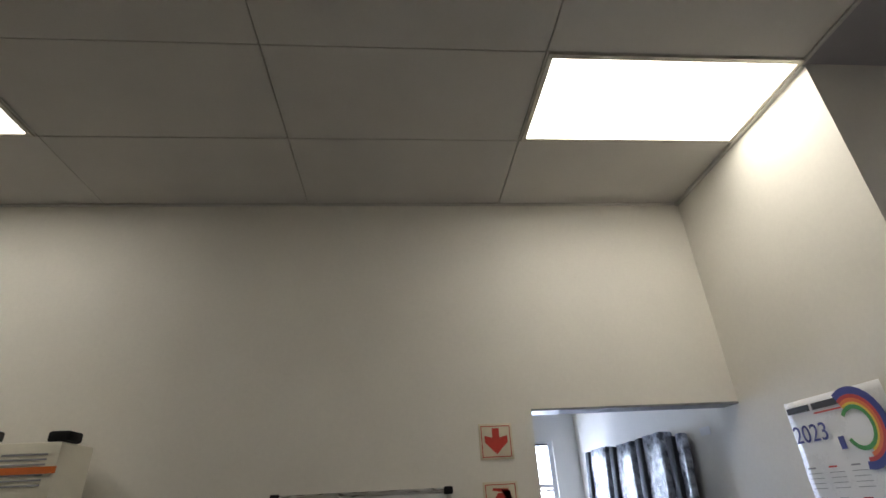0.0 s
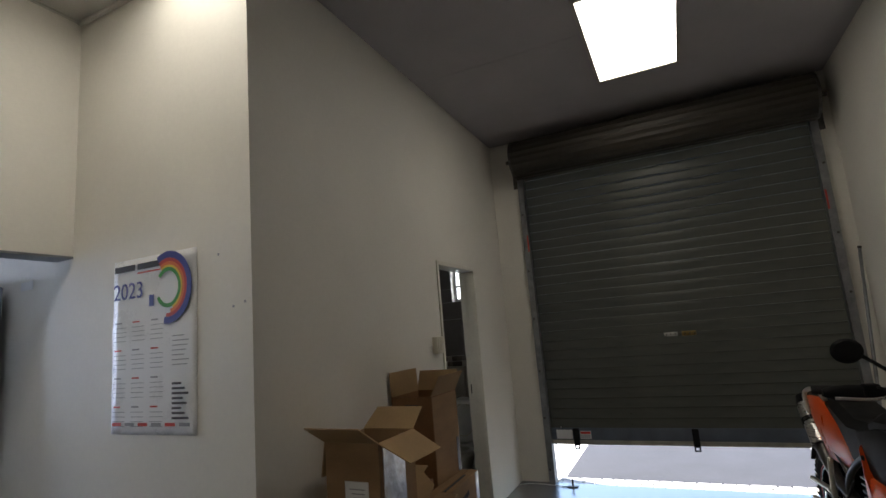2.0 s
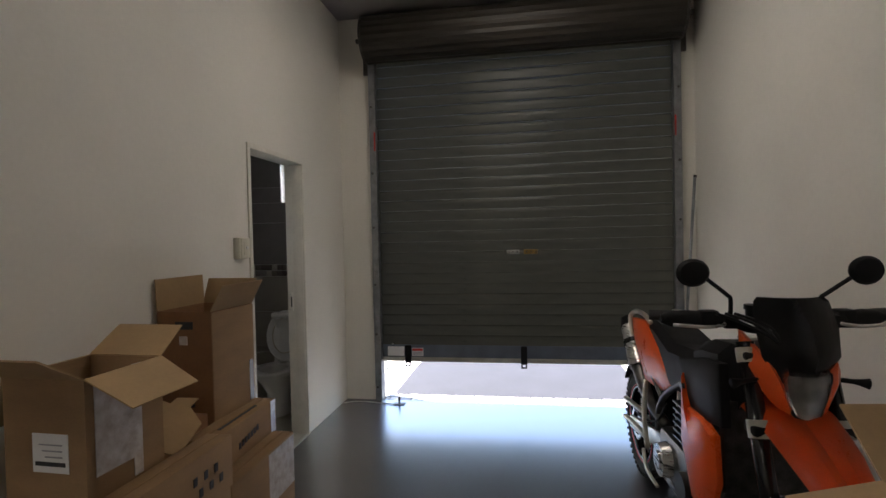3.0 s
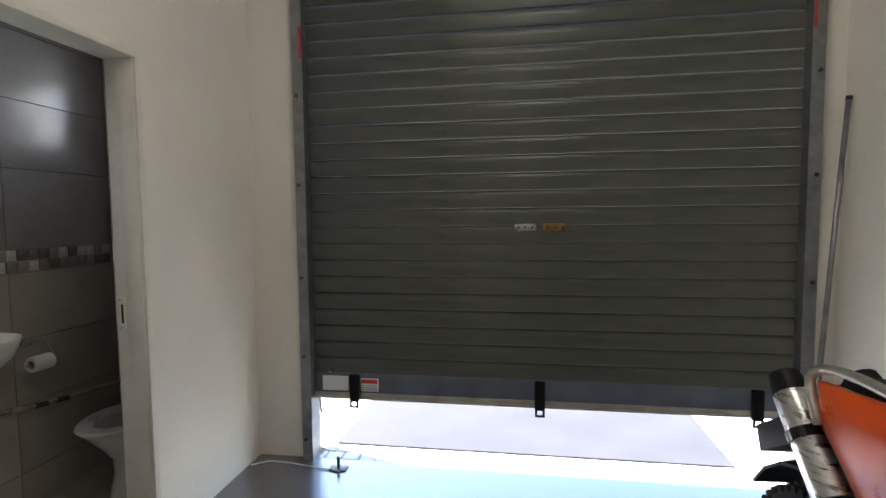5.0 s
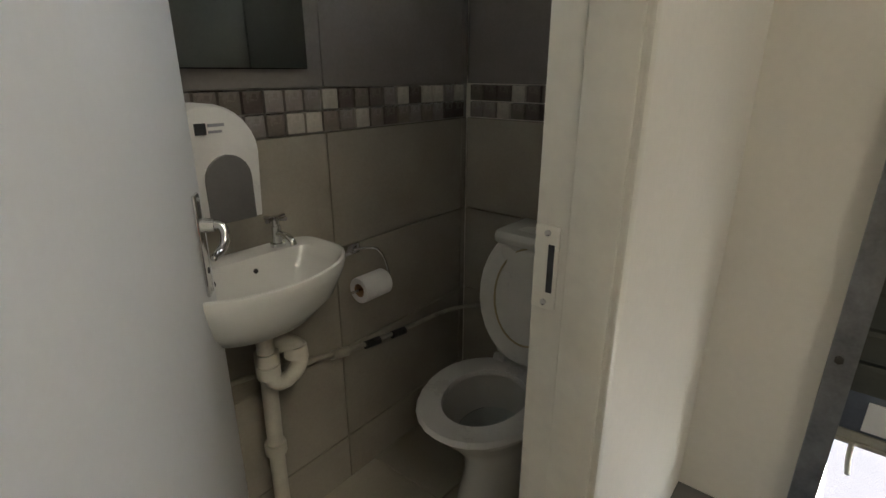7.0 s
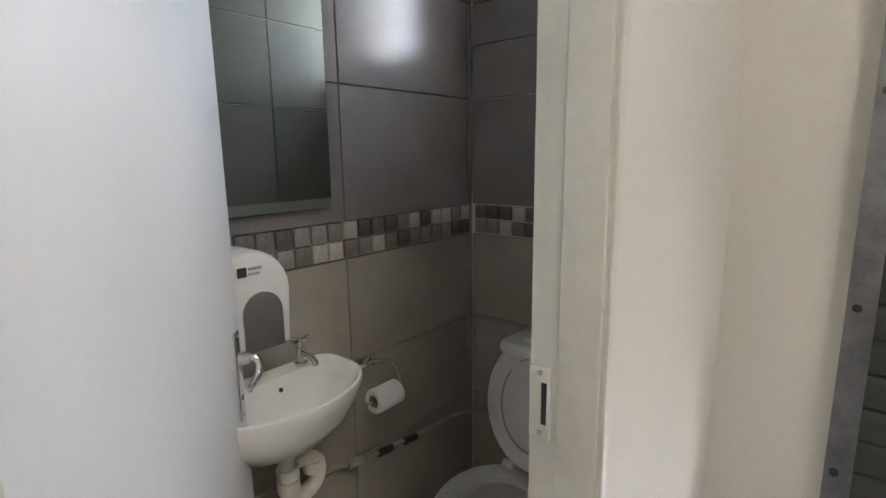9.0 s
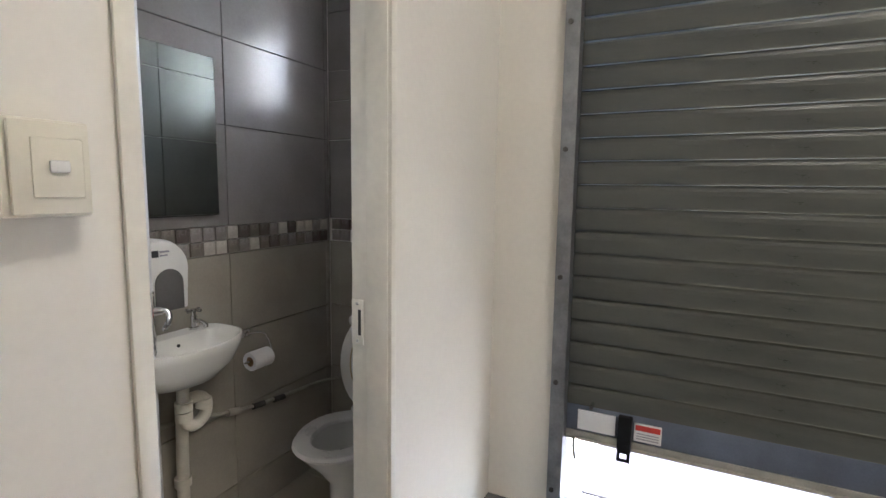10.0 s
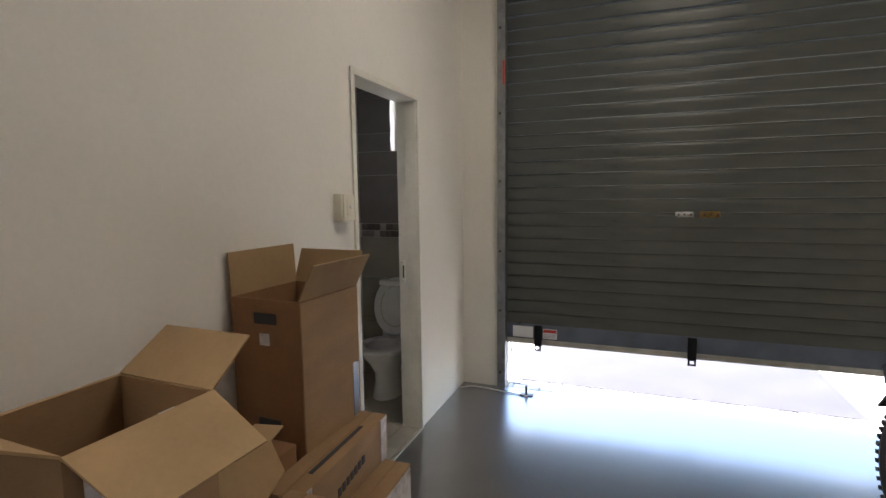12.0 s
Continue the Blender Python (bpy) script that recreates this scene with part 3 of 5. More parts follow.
# ---- washroom fittings ----
def mirror():
    m = thing("mirror", pose(0, Y_TILE, 0), "frameless rectangular wall mirror", "mirror")
    solid("backing", M_BLACK, m, (4.43, -0.012, 1.322, 5.005, -0.002, 1.912))
    solid("glass", M_MIRROR, m, (4.432, -0.017, 1.324, 5.003, -0.012, 1.910))


mirror()

disp = thing("paper_dispenser", pose(4.68, Y_TILE, 1.138), "white plastic paper towel dispenser with smoky window", "dispenser")
bm = bmesh.new()
out = []
for k in range(15):
    a = math.pi * k / 14
    out.append((0.108 * math.cos(a), 0.02 + 0.1 * math.sin(a)))
out = [(0.10, -0.125), *out, (-0.10, -0.125)]
plate(bm, out, 0.12, "xz", -0.124, 0.02)
body = part("body", bm, M_PLASTIC, disp)
bm = bmesh.new()
out = [(0.05 * math.cos(math.pi * k / 10) + 0.025, -0.03 + 0.05 * math.sin(math.pi * k / 10)) for k in range(11)]
plate(bm, [(0.075, -0.12), *out, (-0.025, -0.12)], 0.012, "xz", -0.131, 0.003)
part("window", bm, M_GREYPLASTIC, disp, "smoky grey level window")
solid("emblem", M_INK, body, (-0.03, -0.1265, 0.062, -0.008, -0.1235, 0.084))
solid("line_of_text", M_GREYINK, body, (-0.003, -0.1265, 0.076, 0.03, -0.1235, 0.082))
solid("line_of_text", M_GREYINK, body, (-0.003, -0.1265, 0.064, 0.024, -0.1235, 0.069))

basin = thing("wash_basin", pose(4.737, Y_TILE, 0.905), "small white ceramic wall basin, slightly grimy", "basin")
bm = bmesh.new()
RX, RY = 0.222, 0.30


def rim(scale_x, scale_y, zz, cy=-0.13, n=36):
    pts = []
    for k in range(n):
        a = 2 * math.pi * k / n
        c, s = math.cos(a), math.sin(a)
        yy = s * RY * 0.5 * scale_y
        if s > 0:
            xx, yy = math.copysign(abs(c) ** 0.35, c) * RX * scale_x, min(abs(s) ** 0.35, 1) * 0.126 * scale_y
        else:
            xx, yy = c * RX * scale_x, s * 0.155 * scale_y
        pts.append((xx, cy + yy, zz))
    return pts


loft(bm, [rim(0.35, 0.35, -0.155, -0.11), rim(0.62, 0.62, -0.14, -0.115), rim(0.85, 0.84, -0.09, -0.125), rim(0.97, 0.97, -0.03), rim(1.0, 1.0, -0.008), rim(0.99, 0.99, 0.0), rim(0.95, 0.96, 0.002),
          rim(0.86, 0.80, -0.008, -0.15), rim(0.80, 0.74, -0.03, -0.152), rim(0.66, 0.60, -0.08, -0.155), rim(0.35, 0.34, -0.115, -0.16), rim(0.08, 0.08, -0.12, -0.16)])
part("bowl", bm, M_CERAMIC, basin)
for xx in (-0.055, 0.055):
    barrel("overflow", M_INK, basin, ((xx - 0.02, -0.046, -0.04), (xx - 0.02, -0.064, -0.038), 0.010 if xx < 0 else 0.006), label="dark overflow hole")
barrel("drain", M_CHROME, basin, ((0, -0.16, -0.119), (0, -0.16, -0.112), 0.022))
tap = thing("tap", pose(4.85, 2.655, 0.907) @ Matrix.Diagonal((0.9, 0.75, 0.68, 1)), "chrome pillar tap with cross handle", "tap")
barrel("body", M_CHROME, tap, ((0, 0, 0), (0, 0, 0.012), 0.022), ((0, 0, 0.012), (0, 0, 0.075), 0.014), ((0, 0, 0.075), (0, 0, 0.095), 0.010))
rod("spout", M_CHROME, tap, [(0, 0, 0.045), (0, -0.045, 0.052), (0, -0.08, 0.04), (0, -0.088, 0.022)], 0.010)
hnd = barrel("handle", M_CHROME, tap, ((0, 0, 0.095), (0, 0, 0.112), 0.012))
for a in range(4):
    c, s = math.cos(a * math.pi / 2 + 0.4), math.sin(a * math.pi / 2 + 0.4)
    barrel("spoke", M_CHROME, hnd, ((0, 0, 0.104), (0.036 * c, 0.036 * s, 0.104), 0.006, 0.008), seg=10)
trap = thing("drain_trap", pose(4.742, 2.585, -0.02), "white plastic basin waste trap and drainpipe", "drain pipe")
rod("bend", M_PVC, trap, [(0, 0, 0.76), (0, 0, 0.655), (0.01, 0, 0.615), (0.045, 0, 0.60), (0.085, 0, 0.625), (0.09, 0, 0.67), (0.06, 0, 0.70), (0.03, 0.02, 0.69), (0.02, 0.035, 0.66), (0.02, 0.045, 0.5), (0.02, 0.05, 0.3), (0.02, 0.05, 0.021)], 0.021, seg=14)
for zz, xx, yy in ((0.685, 0, 0), (0.65, 0, 0), (0.67, 0.08, 0), (0.38, 0.02, 0.05)):
    barrel("nut", M_PVC, trap, ((xx, yy, zz - 0.016), (xx, yy, zz + 0.016), 0.029), seg=12)
holder = thing("paper_holder", pose(5.115, Y_TILE, 0.78), "chrome toilet paper holder on the tiles", "holder")
solid("bracket", M_CHROME, holder, (-0.05, -0.012, 0.02, 0.03, -0.001, 0.055), bevel=0.004)
rod("arm", M_CHROME, holder, [(0.0, -0.012, 0.035), (0.065, -0.05, 0.03), (0.078, -0.08, -0.04), (0.06, -0.082, -0.06), (-0.07, -0.082, -0.06)], 0.004)
roll = thing("toilet_roll", pose(5.12, Y_TILE - 0.082, 0.718, 0, 0, 0) @ Matrix.Diagonal((0.92, 0.95, 0.95, 1)), "nearly full white toilet paper roll", "toilet roll")
bm = bmesh.new()
ring = lambda r, xx: [(xx, r * math.cos(2 * math.pi * k / 28), r * math.sin(2 * math.pi * k / 28)) for k in range(28)]
loft(bm, [ring(0.021, -0.053), ring(0.039, -0.055), ring(0.041, -0.052), ring(0.041, 0.052), ring(0.039, 0.055), ring(0.021, 0.053), ring(0.021, -0.053)], cap=False)
part("paper", bm, M_PAPER, roll)
bm = bmesh.new()
loft(bm, [ring(0.019, -0.052), ring(0.021, -0.053), ring(0.021, 0.053), ring(0.019, 0.052), ring(0.019, -0.052)], cap=False)
part("core", bm, M_CARD, roll, "brown cardboard core")
pipe = thing("water_pipe", pose(0, 0, 0), "thin painted water pipe along the wall", "pipe")
rod("tube", M_PIPE, pipe, [(3.98, 2.675, 0.64), (4.7, 2.675, 0.58), (5.05, 2.675, 0.505), (5.30, 2.675, 0.475), (5.55, 2.672, 0.455), (5.65, 2.60, 0.46), (5.665, 2.48, 0.47)], 0.008)
for xx in (5.16, 5.28):
    barrel("valve", M_DARKSTEEL, pipe, ((xx - 0.03, 2.672, 0.505 - (xx - 5.05) * 0.12), (xx + 0.03, 2.672, 0.498 - (xx - 5.05) * 0.12), 0.013), label="dark metal valve")
barrel("elbow", M_PIPE, pipe, ((5.0, 2.675, 0.515), (5.06, 2.675, 0.503), 0.015))


def toilet():
    cy = 2.285
    t = thing("toilet", pose(-0.02, cy, 0), "white ceramic close-coupled toilet with raised lid", "toilet")
    b = bmesh.new()
    loft(b, [oval(5.33, 0, 0.14, 0.105, 0.0, front=1.0), oval(5.33, 0, 0.135, 0.10, 0.03), oval(5.34, 0, 0.12, 0.088, 0.12), oval(5.34, 0, 0.125, 0.092, 0.20), oval(5.32, 0, 0.16, 0.125, 0.29, front=1.1),
             oval(5.30, 0, 0.19, 0.165, 0.355, front=1.15), oval(5.29, 0, 0.20, 0.178, 0.385, front=1.18), oval(5.29, 0, 0.20, 0.178, 0.392, front=1.18), oval(5.275, 0, 0.15, 0.125, 0.392, front=1.18),
             oval(5.275, 0, 0.145, 0.12, 0.36, front=1.15), oval(5.29, 0, 0.12, 0.10, 0.27), oval(5.31, 0, 0.07, 0.06, 0.20), oval(5.31, 0, 0.02, 0.02, 0.19)])
    box(b, 5.44, -0.12, 0.15, 5.63, 0.12, 0.395, 0.02)
    part("bowl", b, M_CERAMIC, t)
    b = bmesh.new()
    loft(b, [oval(5.30, 0, 0.115, 0.095, 0.272, n=24), oval(5.30, 0, 0.115, 0.095, 0.276, n=24)])
    part("water", b, M_WATER, t)
    b = bmesh.new()
    loft(b, [oval(5.285, 0, 0.20, 0.185, 0.395, front=1.2), oval(5.285, 0, 0.207, 0.192, 0.403, front=1.2), oval(5.285, 0, 0.20, 0.185, 0.415, front=1.2), oval(5.275, 0, 0.135, 0.118, 0.413, front=1.2), oval(5.275, 0, 0.13, 0.114, 0.40, front=1.2), oval(5.275, 0, 0.132, 0.116, 0.394, front=1.2)], cap=False)
    part("seat", b, M_PLASTIC, t)
    b = bmesh.new()
    loft(b, [oval(0.225, 0, 0.222, 0.183, -0.004), oval(0.225, 0, 0.226, 0.188, 0.004), oval(0.225, 0, 0.217, 0.180, 0.014), oval(0.225, 0, 0.165, 0.128, 0.019), oval(0.225, 0, 0.150, 0.114, 0.012), oval(0.225, 0, 0.06, 0.05, 0.0125)])
    lid = part("lid", b, M_PLASTIC, t, m=pose(5.462, 0, 0.425, 0, -80, 0) )
    b = bmesh.new()
    tube(b, oval(0.225, 0, 0.157, 0.121, 0.0165, n=36), 0.0035, 6, close=True)
    part("recess", b, M_YELLOWED, lid, "yellowed ring in the lid")
    for yy in (-0.075, 0.075):
        barrel("hinge", M_PLASTIC, t, ((5.462, yy - 0.02, 0.42), (5.462, yy + 0.02, 0.42), 0.014))
    b = bmesh.new()
    box(b, 5.50, -0.188, 0.395, 5.675, 0.132, 0.80, 0.03)
    cis = part("cistern", b, M_CERAMIC, t)
    b = bmesh.new()
    box(b, 5.488, -0.200, 0.80, 5.68, 0.142, 0.85, 0.02)
    part("cistern_lid", b, M_CERAMIC, t)
    barrel("flush_button", M_CHROME, t, ((5.57, -0.035, 0.849), (5.57, -0.035, 0.856), 0.024), ((5.57, -0.035, 0.856), (5.57, -0.035, 0.859), 0.017))


toilet()
can = thing("spray_can", pose(5.585, 2.165, 0.8505), "red and white air freshener can with red cap", "spray can")
barrel("body", M_PAPER, can, ((0, 0, 0), (0, 0, 0.006), 0.021, 0.024), ((0, 0, 0.006), (0, 0, 0.150), 0.024), ((0, 0, 0.150), (0, 0, 0.160), 0.024, 0.019))
barrel("cap", M_CANRED, can, ((0, 0, 0.152), (0, 0, 0.196), 0.0245, 0.0225), ((0, 0, 0.196), (0, 0, 0.207), 0.0225, 0.015))
for z0, z1, a0, a1 in ((0.006, 0.030, 150, 300), (0.030, 0.050, 190, 250), (0.112, 0.150, 215, 300), (0.095, 0.112, 250, 300), (0.012, 0.045, 20, 90)):
    bm = bmesh.new()
    arc_pts = [radians(a0 + (a1 - a0) * k / 8) for k in range(9)]
    loft(bm, [[(rr * math.cos(a), rr * math.sin(a), zz) for rr, zz in ((0.0238, z0), (0.0246, z0), (0.0246, z1), (0.0238, z1))] for a in arc_pts])
    part("print_patch", bm, M_CANRED, can, "red printed flower patch")
bin_ = thing("waste_bin", pose(5.38, 2.03, 0), "white plastic pedal bin beside the toilet", "bin")
bm = bmesh.new()
sq = lambda w, d, zz: [(px * w, py * d, zz) for px, py in ((-1, -0.7), (-0.8, -1), (0.8, -1), (1, -0.7), (1, 0.7), (0.8, 1), (-0.8, 1), (-1, 0.7))]
loft(bm, [sq(0.12, 0.058, 0.0), sq(0.15, 0.072, 0.40)])
part("tub", bm, M_PLASTIC, bin_)
bm = bmesh.new()
loft(bm, [sq(0.155, 0.074, 0.40), sq(0.157, 0.075, 0.425), sq(0.12, 0.05, 0.455)])
part("lid", bm, M_PLASTIC, bin_)


# ---- things on the office walls ----
cal = thing("wall_calendar", pose(X_CAL - 0.001, 2.455, 1.61, 0, 0, -90), "large white 2023 wall calendar poster, slightly crumpled", "calendar")
bm = bmesh.new()
nx, nz = 16, 24
grid = [[bm.verts.new((-0.30 + 0.60 * i / nx, -0.003 - 0.0025 * (noise.noise((i * 0.35, j * 0.3, 2.0)) + 0.6) - 0.004 * max(0, 1 - abs(j - 14) / 3) * max(0, 1 - i / 6), -0.425 + 0.85 * j / nz)) for j in range(nz + 1)] for i in range(nx + 1)]
for i in range(nx):
    for j in range(nz):
        bm.faces.new((grid[i][j], grid[i + 1][j], grid[i + 1][j + 1], grid[i][j + 1]))
bmesh.ops.recalc_face_normals(bm, faces=bm.faces)
for f in bm.faces:
    if f.normal.y > 0:
        f.normal_flip()
sheet = part("sheet", bm, M_POSTER, cal)
sheet.modifiers.new("thickness", "SOLIDIFY").thickness = 0.0008
letters("year", "2023", 0.115, M_BLUEINK, cal, pose(-0.29, -0.0135, 0.225, 90, 0, 0), "dark blue year number")
solid("heading_bar", M_INK, cal, (-0.285, -0.0125, 0.365, -0.13, -0.0105, 0.395))
solid("heading_bar", M_INK, cal, (-0.11, -0.0125, 0.365, 0.06, -0.0105, 0.395))
solid("heading_bar", M_SIGNRED, cal, (-0.11, -0.0125, 0.345, 0.06, -0.0105, 0.352))


def arc(r0, r1, a0, a1, mat):
    b = bmesh.new()
    o = [(0.115 + r1 * 0.92 * math.cos(a), 0.255 + r1 * math.sin(a)) for a in [radians(a0 + (a1 - a0) * k / 18) for k in range(19)]]
    i = [(0.115 + r0 * 0.92 * math.cos(a), 0.255 + r0 * math.sin(a)) for a in [radians(a0 + (a1 - a0) * k / 18) for k in range(18, -1, -1)]]
    lo_ = [[b.verts.new((u, yy, v)) for u, v in side] for side in (o, i[::-1]) for yy in (-0.0135, -0.0115)]
    for p_, q_ in ((0, 1), (2, 3), (0, 2), (1, 3)):
        for k in range(18):
            b.faces.new((lo_[p_][k], lo_[p_][k + 1], lo_[q_][k + 1], lo_[q_][k]))
    bmesh.ops.recalc_face_normals(b, faces=b.faces)
    part("rainbow_ring", b, mat, cal)


arc(0.142, 0.175, -100, 120, M_BLUEINK)
arc(0.125, 0.142, -95, 120, M_SIGNRED)
arc(0.108, 0.125, -80, 120, M_ORANGEINK)
arc(0.097, 0.108, -70, 120, M_YELLOWINK)
arc(0.078, 0.097, -150, 140, M_GREENINK)
solid("figure", M_BLUEINK, cal, (-0.02, -0.0125, 0.175, 0.012, -0.0105, 0.23))
for r in range(4):
    for c in range(3):
        x0 = -0.275 + c * 0.135
        z0 = 0.105 - r * 0.135
        solid("month_title", M_SIGNRED if (r + c) % 2 else M_GREYINK, cal, (x0, -0.0115, z0, x0 + 0.05, -0.0100, z0 + 0.007))
        for k in range(4):
            solid("week_row", M_GREYINK, cal, (x0 - 0.005, -0.0112, z0 - 0.022 - k * 0.022, x0 + 0.085, -0.0100, z0 - 0.0195 - k * 0.022))
for k in range(8):
    solid("line_of_text", M_INK, cal, (0.145, -0.0125, -0.20 - k * 0.022, 0.205 + (k * 37 % 5) * 0.012, -0.0105, -0.19 - k * 0.022))
for k in range(7):
    solid("line_of_text", M_GREYINK, cal, (0.145, -0.0125, 0.02 - k * 0.022, 0.225 + (k * 23 % 4) * 0.01, -0.0105, 0.024 - k * 0.022))
for k in range(6):
    solid("footer_mark", (M_SIGNRED, M_GREYINK)[k % 2], cal, (-0.28 + k * 0.095, -0.0125, -0.385, -0.215 + k * 0.095, -0.0105, -0.37))


def sign(z, kind):
    s = thing("safety_sign", pose(0.714, Y_N, z), "square cream sign with red " + kind, "sign", "fire signs")
    solid("board", M_SIGN, s, (-0.095, -0.006, -0.095, 0.095, -0.0005, 0.095), bevel=0.001)
    solid("border", M_SIGNRED, s, (-0.083, -0.0078, -0.083, 0.083, -0.0058, -0.079), (-0.083, -0.0078, 0.079, 0.083, -0.0058, 0.083), (-0.083, -0.0078, -0.079, -0.079, -0.0058, 0.079), (0.079, -0.0078, -0.079, 0.083, -0.0058, 0.079))
    b = bmesh.new()
    if "arrow" in kind:
        plate(b, [(-0.02, 0.07), (-0.02, 0.02), (-0.065, 0.03), (-0.065, -0.005), (0, -0.068), (0.065, -0.005), (0.065, 0.03), (0.02, 0.02), (0.02, 0.07)], 0.002, "xz", -0.008)
    else:
        plate(b, [(-0.03, -0.07), (-0.03, 0.02), (-0.015, 0.04), (0.015, 0.04), (0.03, 0.02), (0.03, -0.07)], 0.002, "xz", -0.008)
        plate(b, [(-0.04, 0.065), (-0.045, 0.052), (0.0, 0.045), (0.05, 0.05), (0.06, 0.0), (0.05, -0.04), (0.043, -0.04), (0.05, 0.0), (0.042, 0.06), (0.0, 0.062)], 0.002, "xz", -0.008)
    part("symbol", b, M_SIGNRED, s, "red " + kind)


sign(1.952, "downward arrow")
sign(1.650, "fire extinguisher symbol")
board = thing("whiteboard", pose(-0.025, Y_N, 1.42), "whiteboard with a grey aluminium frame", "whiteboard")
solid("surface", M_PAPER, board, (-0.45, -0.012, -0.3, 0.45, -0.002, 0.3))
solid("frame", M_STEEL, board, (-0.455, -0.018, 0.285, 0.455, -0.001, 0.31), (-0.455, -0.018, -0.31, 0.455, -0.001, -0.285), (-0.47, -0.018, -0.31, -0.445, -0.001, 0.31), (0.445, -0.018, -0.31, 0.47, -0.001, 0.31), bevel=0.004)
for sx in (-1, 1):
    for sz in (-1, 1):
        solid("corner_cap", M_BLACK, board, (sx * 0.455 - 0.025, -0.024, sz * 0.296 - 0.02, sx * 0.455 + 0.025, -0.001, sz * 0.296 + 0.02), bevel=0.009)

# cupboard and the old parts stacked on it
cup = thing("cupboard", pose(-1.80, Y_N - 0.27, 0), "tall plain cupboard against the wall", "cupboard")
solid("body", M_DOOR, cup, (-0.6, -0.2, 0, 0.55, 0.26, 1.62), bevel=0.004)
for xx in (-0.595, -0.02):
    d_ = solid("door", M_DOOR, cup, (xx, -0.22, 0.06, xx + 0.565, -0.201, 1.61), bevel=0.003)
for k, (xx, w, hh) in enumerate(((-1.90, 0.26, 0.40), (-1.54, 0.28, 0.38))):
    unit = thing("machine_box", pose(xx, Y_N - 0.22, 1.62), ("grey-white vented appliance casing", "grey-white appliance casing with orange tape")[k], "appliance")
    solid("casing", M_CREAMPLASTIC, unit, (-w / 2, -0.14, 0, w / 2, 0.14, hh), bevel=0.015)
    for j in range(7):
        solid("vent_slot", M_GREYINK, unit, (-w / 2 + 0.03, -0.143, hh - 0.06 - j * 0.022, w / 2 - 0.05, -0.139, hh - 0.052 - j * 0.022))
    solid("strip", (M_GREYPLASTIC, M_ORANGEINK)[k], unit, (-w / 2 - 0.003, -0.145, hh - 0.14, w / 2 + 0.003, -0.1405, hh - 0.11))
    solid("clip", M_BLACK, unit, (w / 2 - 0.09, -0.12, hh, w / 2 + 0.01, 0.0, hh + 0.05), bevel=0.012)

# wrapped boards leaning in the room behind
for k, (yy, ln, hh, lean, th) in enumerate(((3.72, 0.10, 2.02, 3.0, 0.05), (3.96, 0.30, 2.06, 3.5, 0.10), (4.45, 0.34, 2.05, 4.0, 0.11), (4.95, 0.40, 2.06, 4.0, 0.12))):
    slab = thing("wrapped_board", pose(X_CAL - 0.17 - 0.03 * k, yy, 0, 0, lean, 0), "dark board wrapped in crinkled clear plastic", "board", "leaning boards")
    bm = bmesh.new()
    box(bm, -th / 2, 0, 0, th / 2, ln, hh, 0.01)
    bmesh.ops.subdivide_edges(bm, edges=list(bm.edges), cuts=12, use_grid_fill=True)
    for v in bm.verts:
        v.co += Vector((noise.noise(v.co * 7 + Vector((k, 0, 0))), noise.noise(v.co * 6 + Vector((0, k, 3))), 0.5 * noise.noise(v.co * 8))) * 0.012
    part("film", bm, M_WRAP, slab)
    solid("board_edge", M_FOAM, slab, (-th / 2 - 0.02, ln + 0.006, 0, th / 2 + 0.02, ln + 0.10, hh - 0.01), bevel=0.006, label="dark board edge")
patch = solid("patch", M_PAPER, None, (X_CAL - 0.004, 3.50, 1.98, X_CAL - 0.001, 3.62, 2.03))
tagged(patch, "small pale label on the wall", "label")


for k, (yy, zz) in enumerate(((1.93, 1.735), (1.86, 1.75), (2.02, 1.98))):
    mk = barrel("wall_plug", M_GREYINK, None, ((X_CAL - 0.002, yy, zz), (X_CAL + 0.004, yy, zz), 0.006), seg=8)
    tagged(mk, "small dark screw hole in the cream wall", "screw hole", "screw holes")

# ---- cardboard boxes ----
def flap(bm, edge0, edge1, out, length, angle, taper=0.0, th=0.005):
    """A lid flap: hinged on the rim from edge0 to edge1, leaning out by an angle from upright."""
    a, b, out = Vector(edge0), Vector(edge1), Vector(out).normalized()
    d = (Vector((0, 0, 1)) * math.cos(radians(angle)) + out * math.sin(radians(angle))) * length
    nrm = d.cross(b - a).normalized() * th
    along = (b - a).normalized() * taper
    lo = [bm.verts.new(p) for p in (a, b, b + d - along, a + d + along)]
    hi = [bm.verts.new(p + nrm) for p in (a, b, b + d - along, a + d + along)]
    fs = [bm.faces.new(lo), bm.faces.new(hi[::-1])] + [bm.faces.new((lo[k], hi[k], hi[(k + 1) % 4], lo[(k + 1) % 4])) for k in range(4)]
    bmesh.ops.recalc_face_normals(bm, faces=fs)


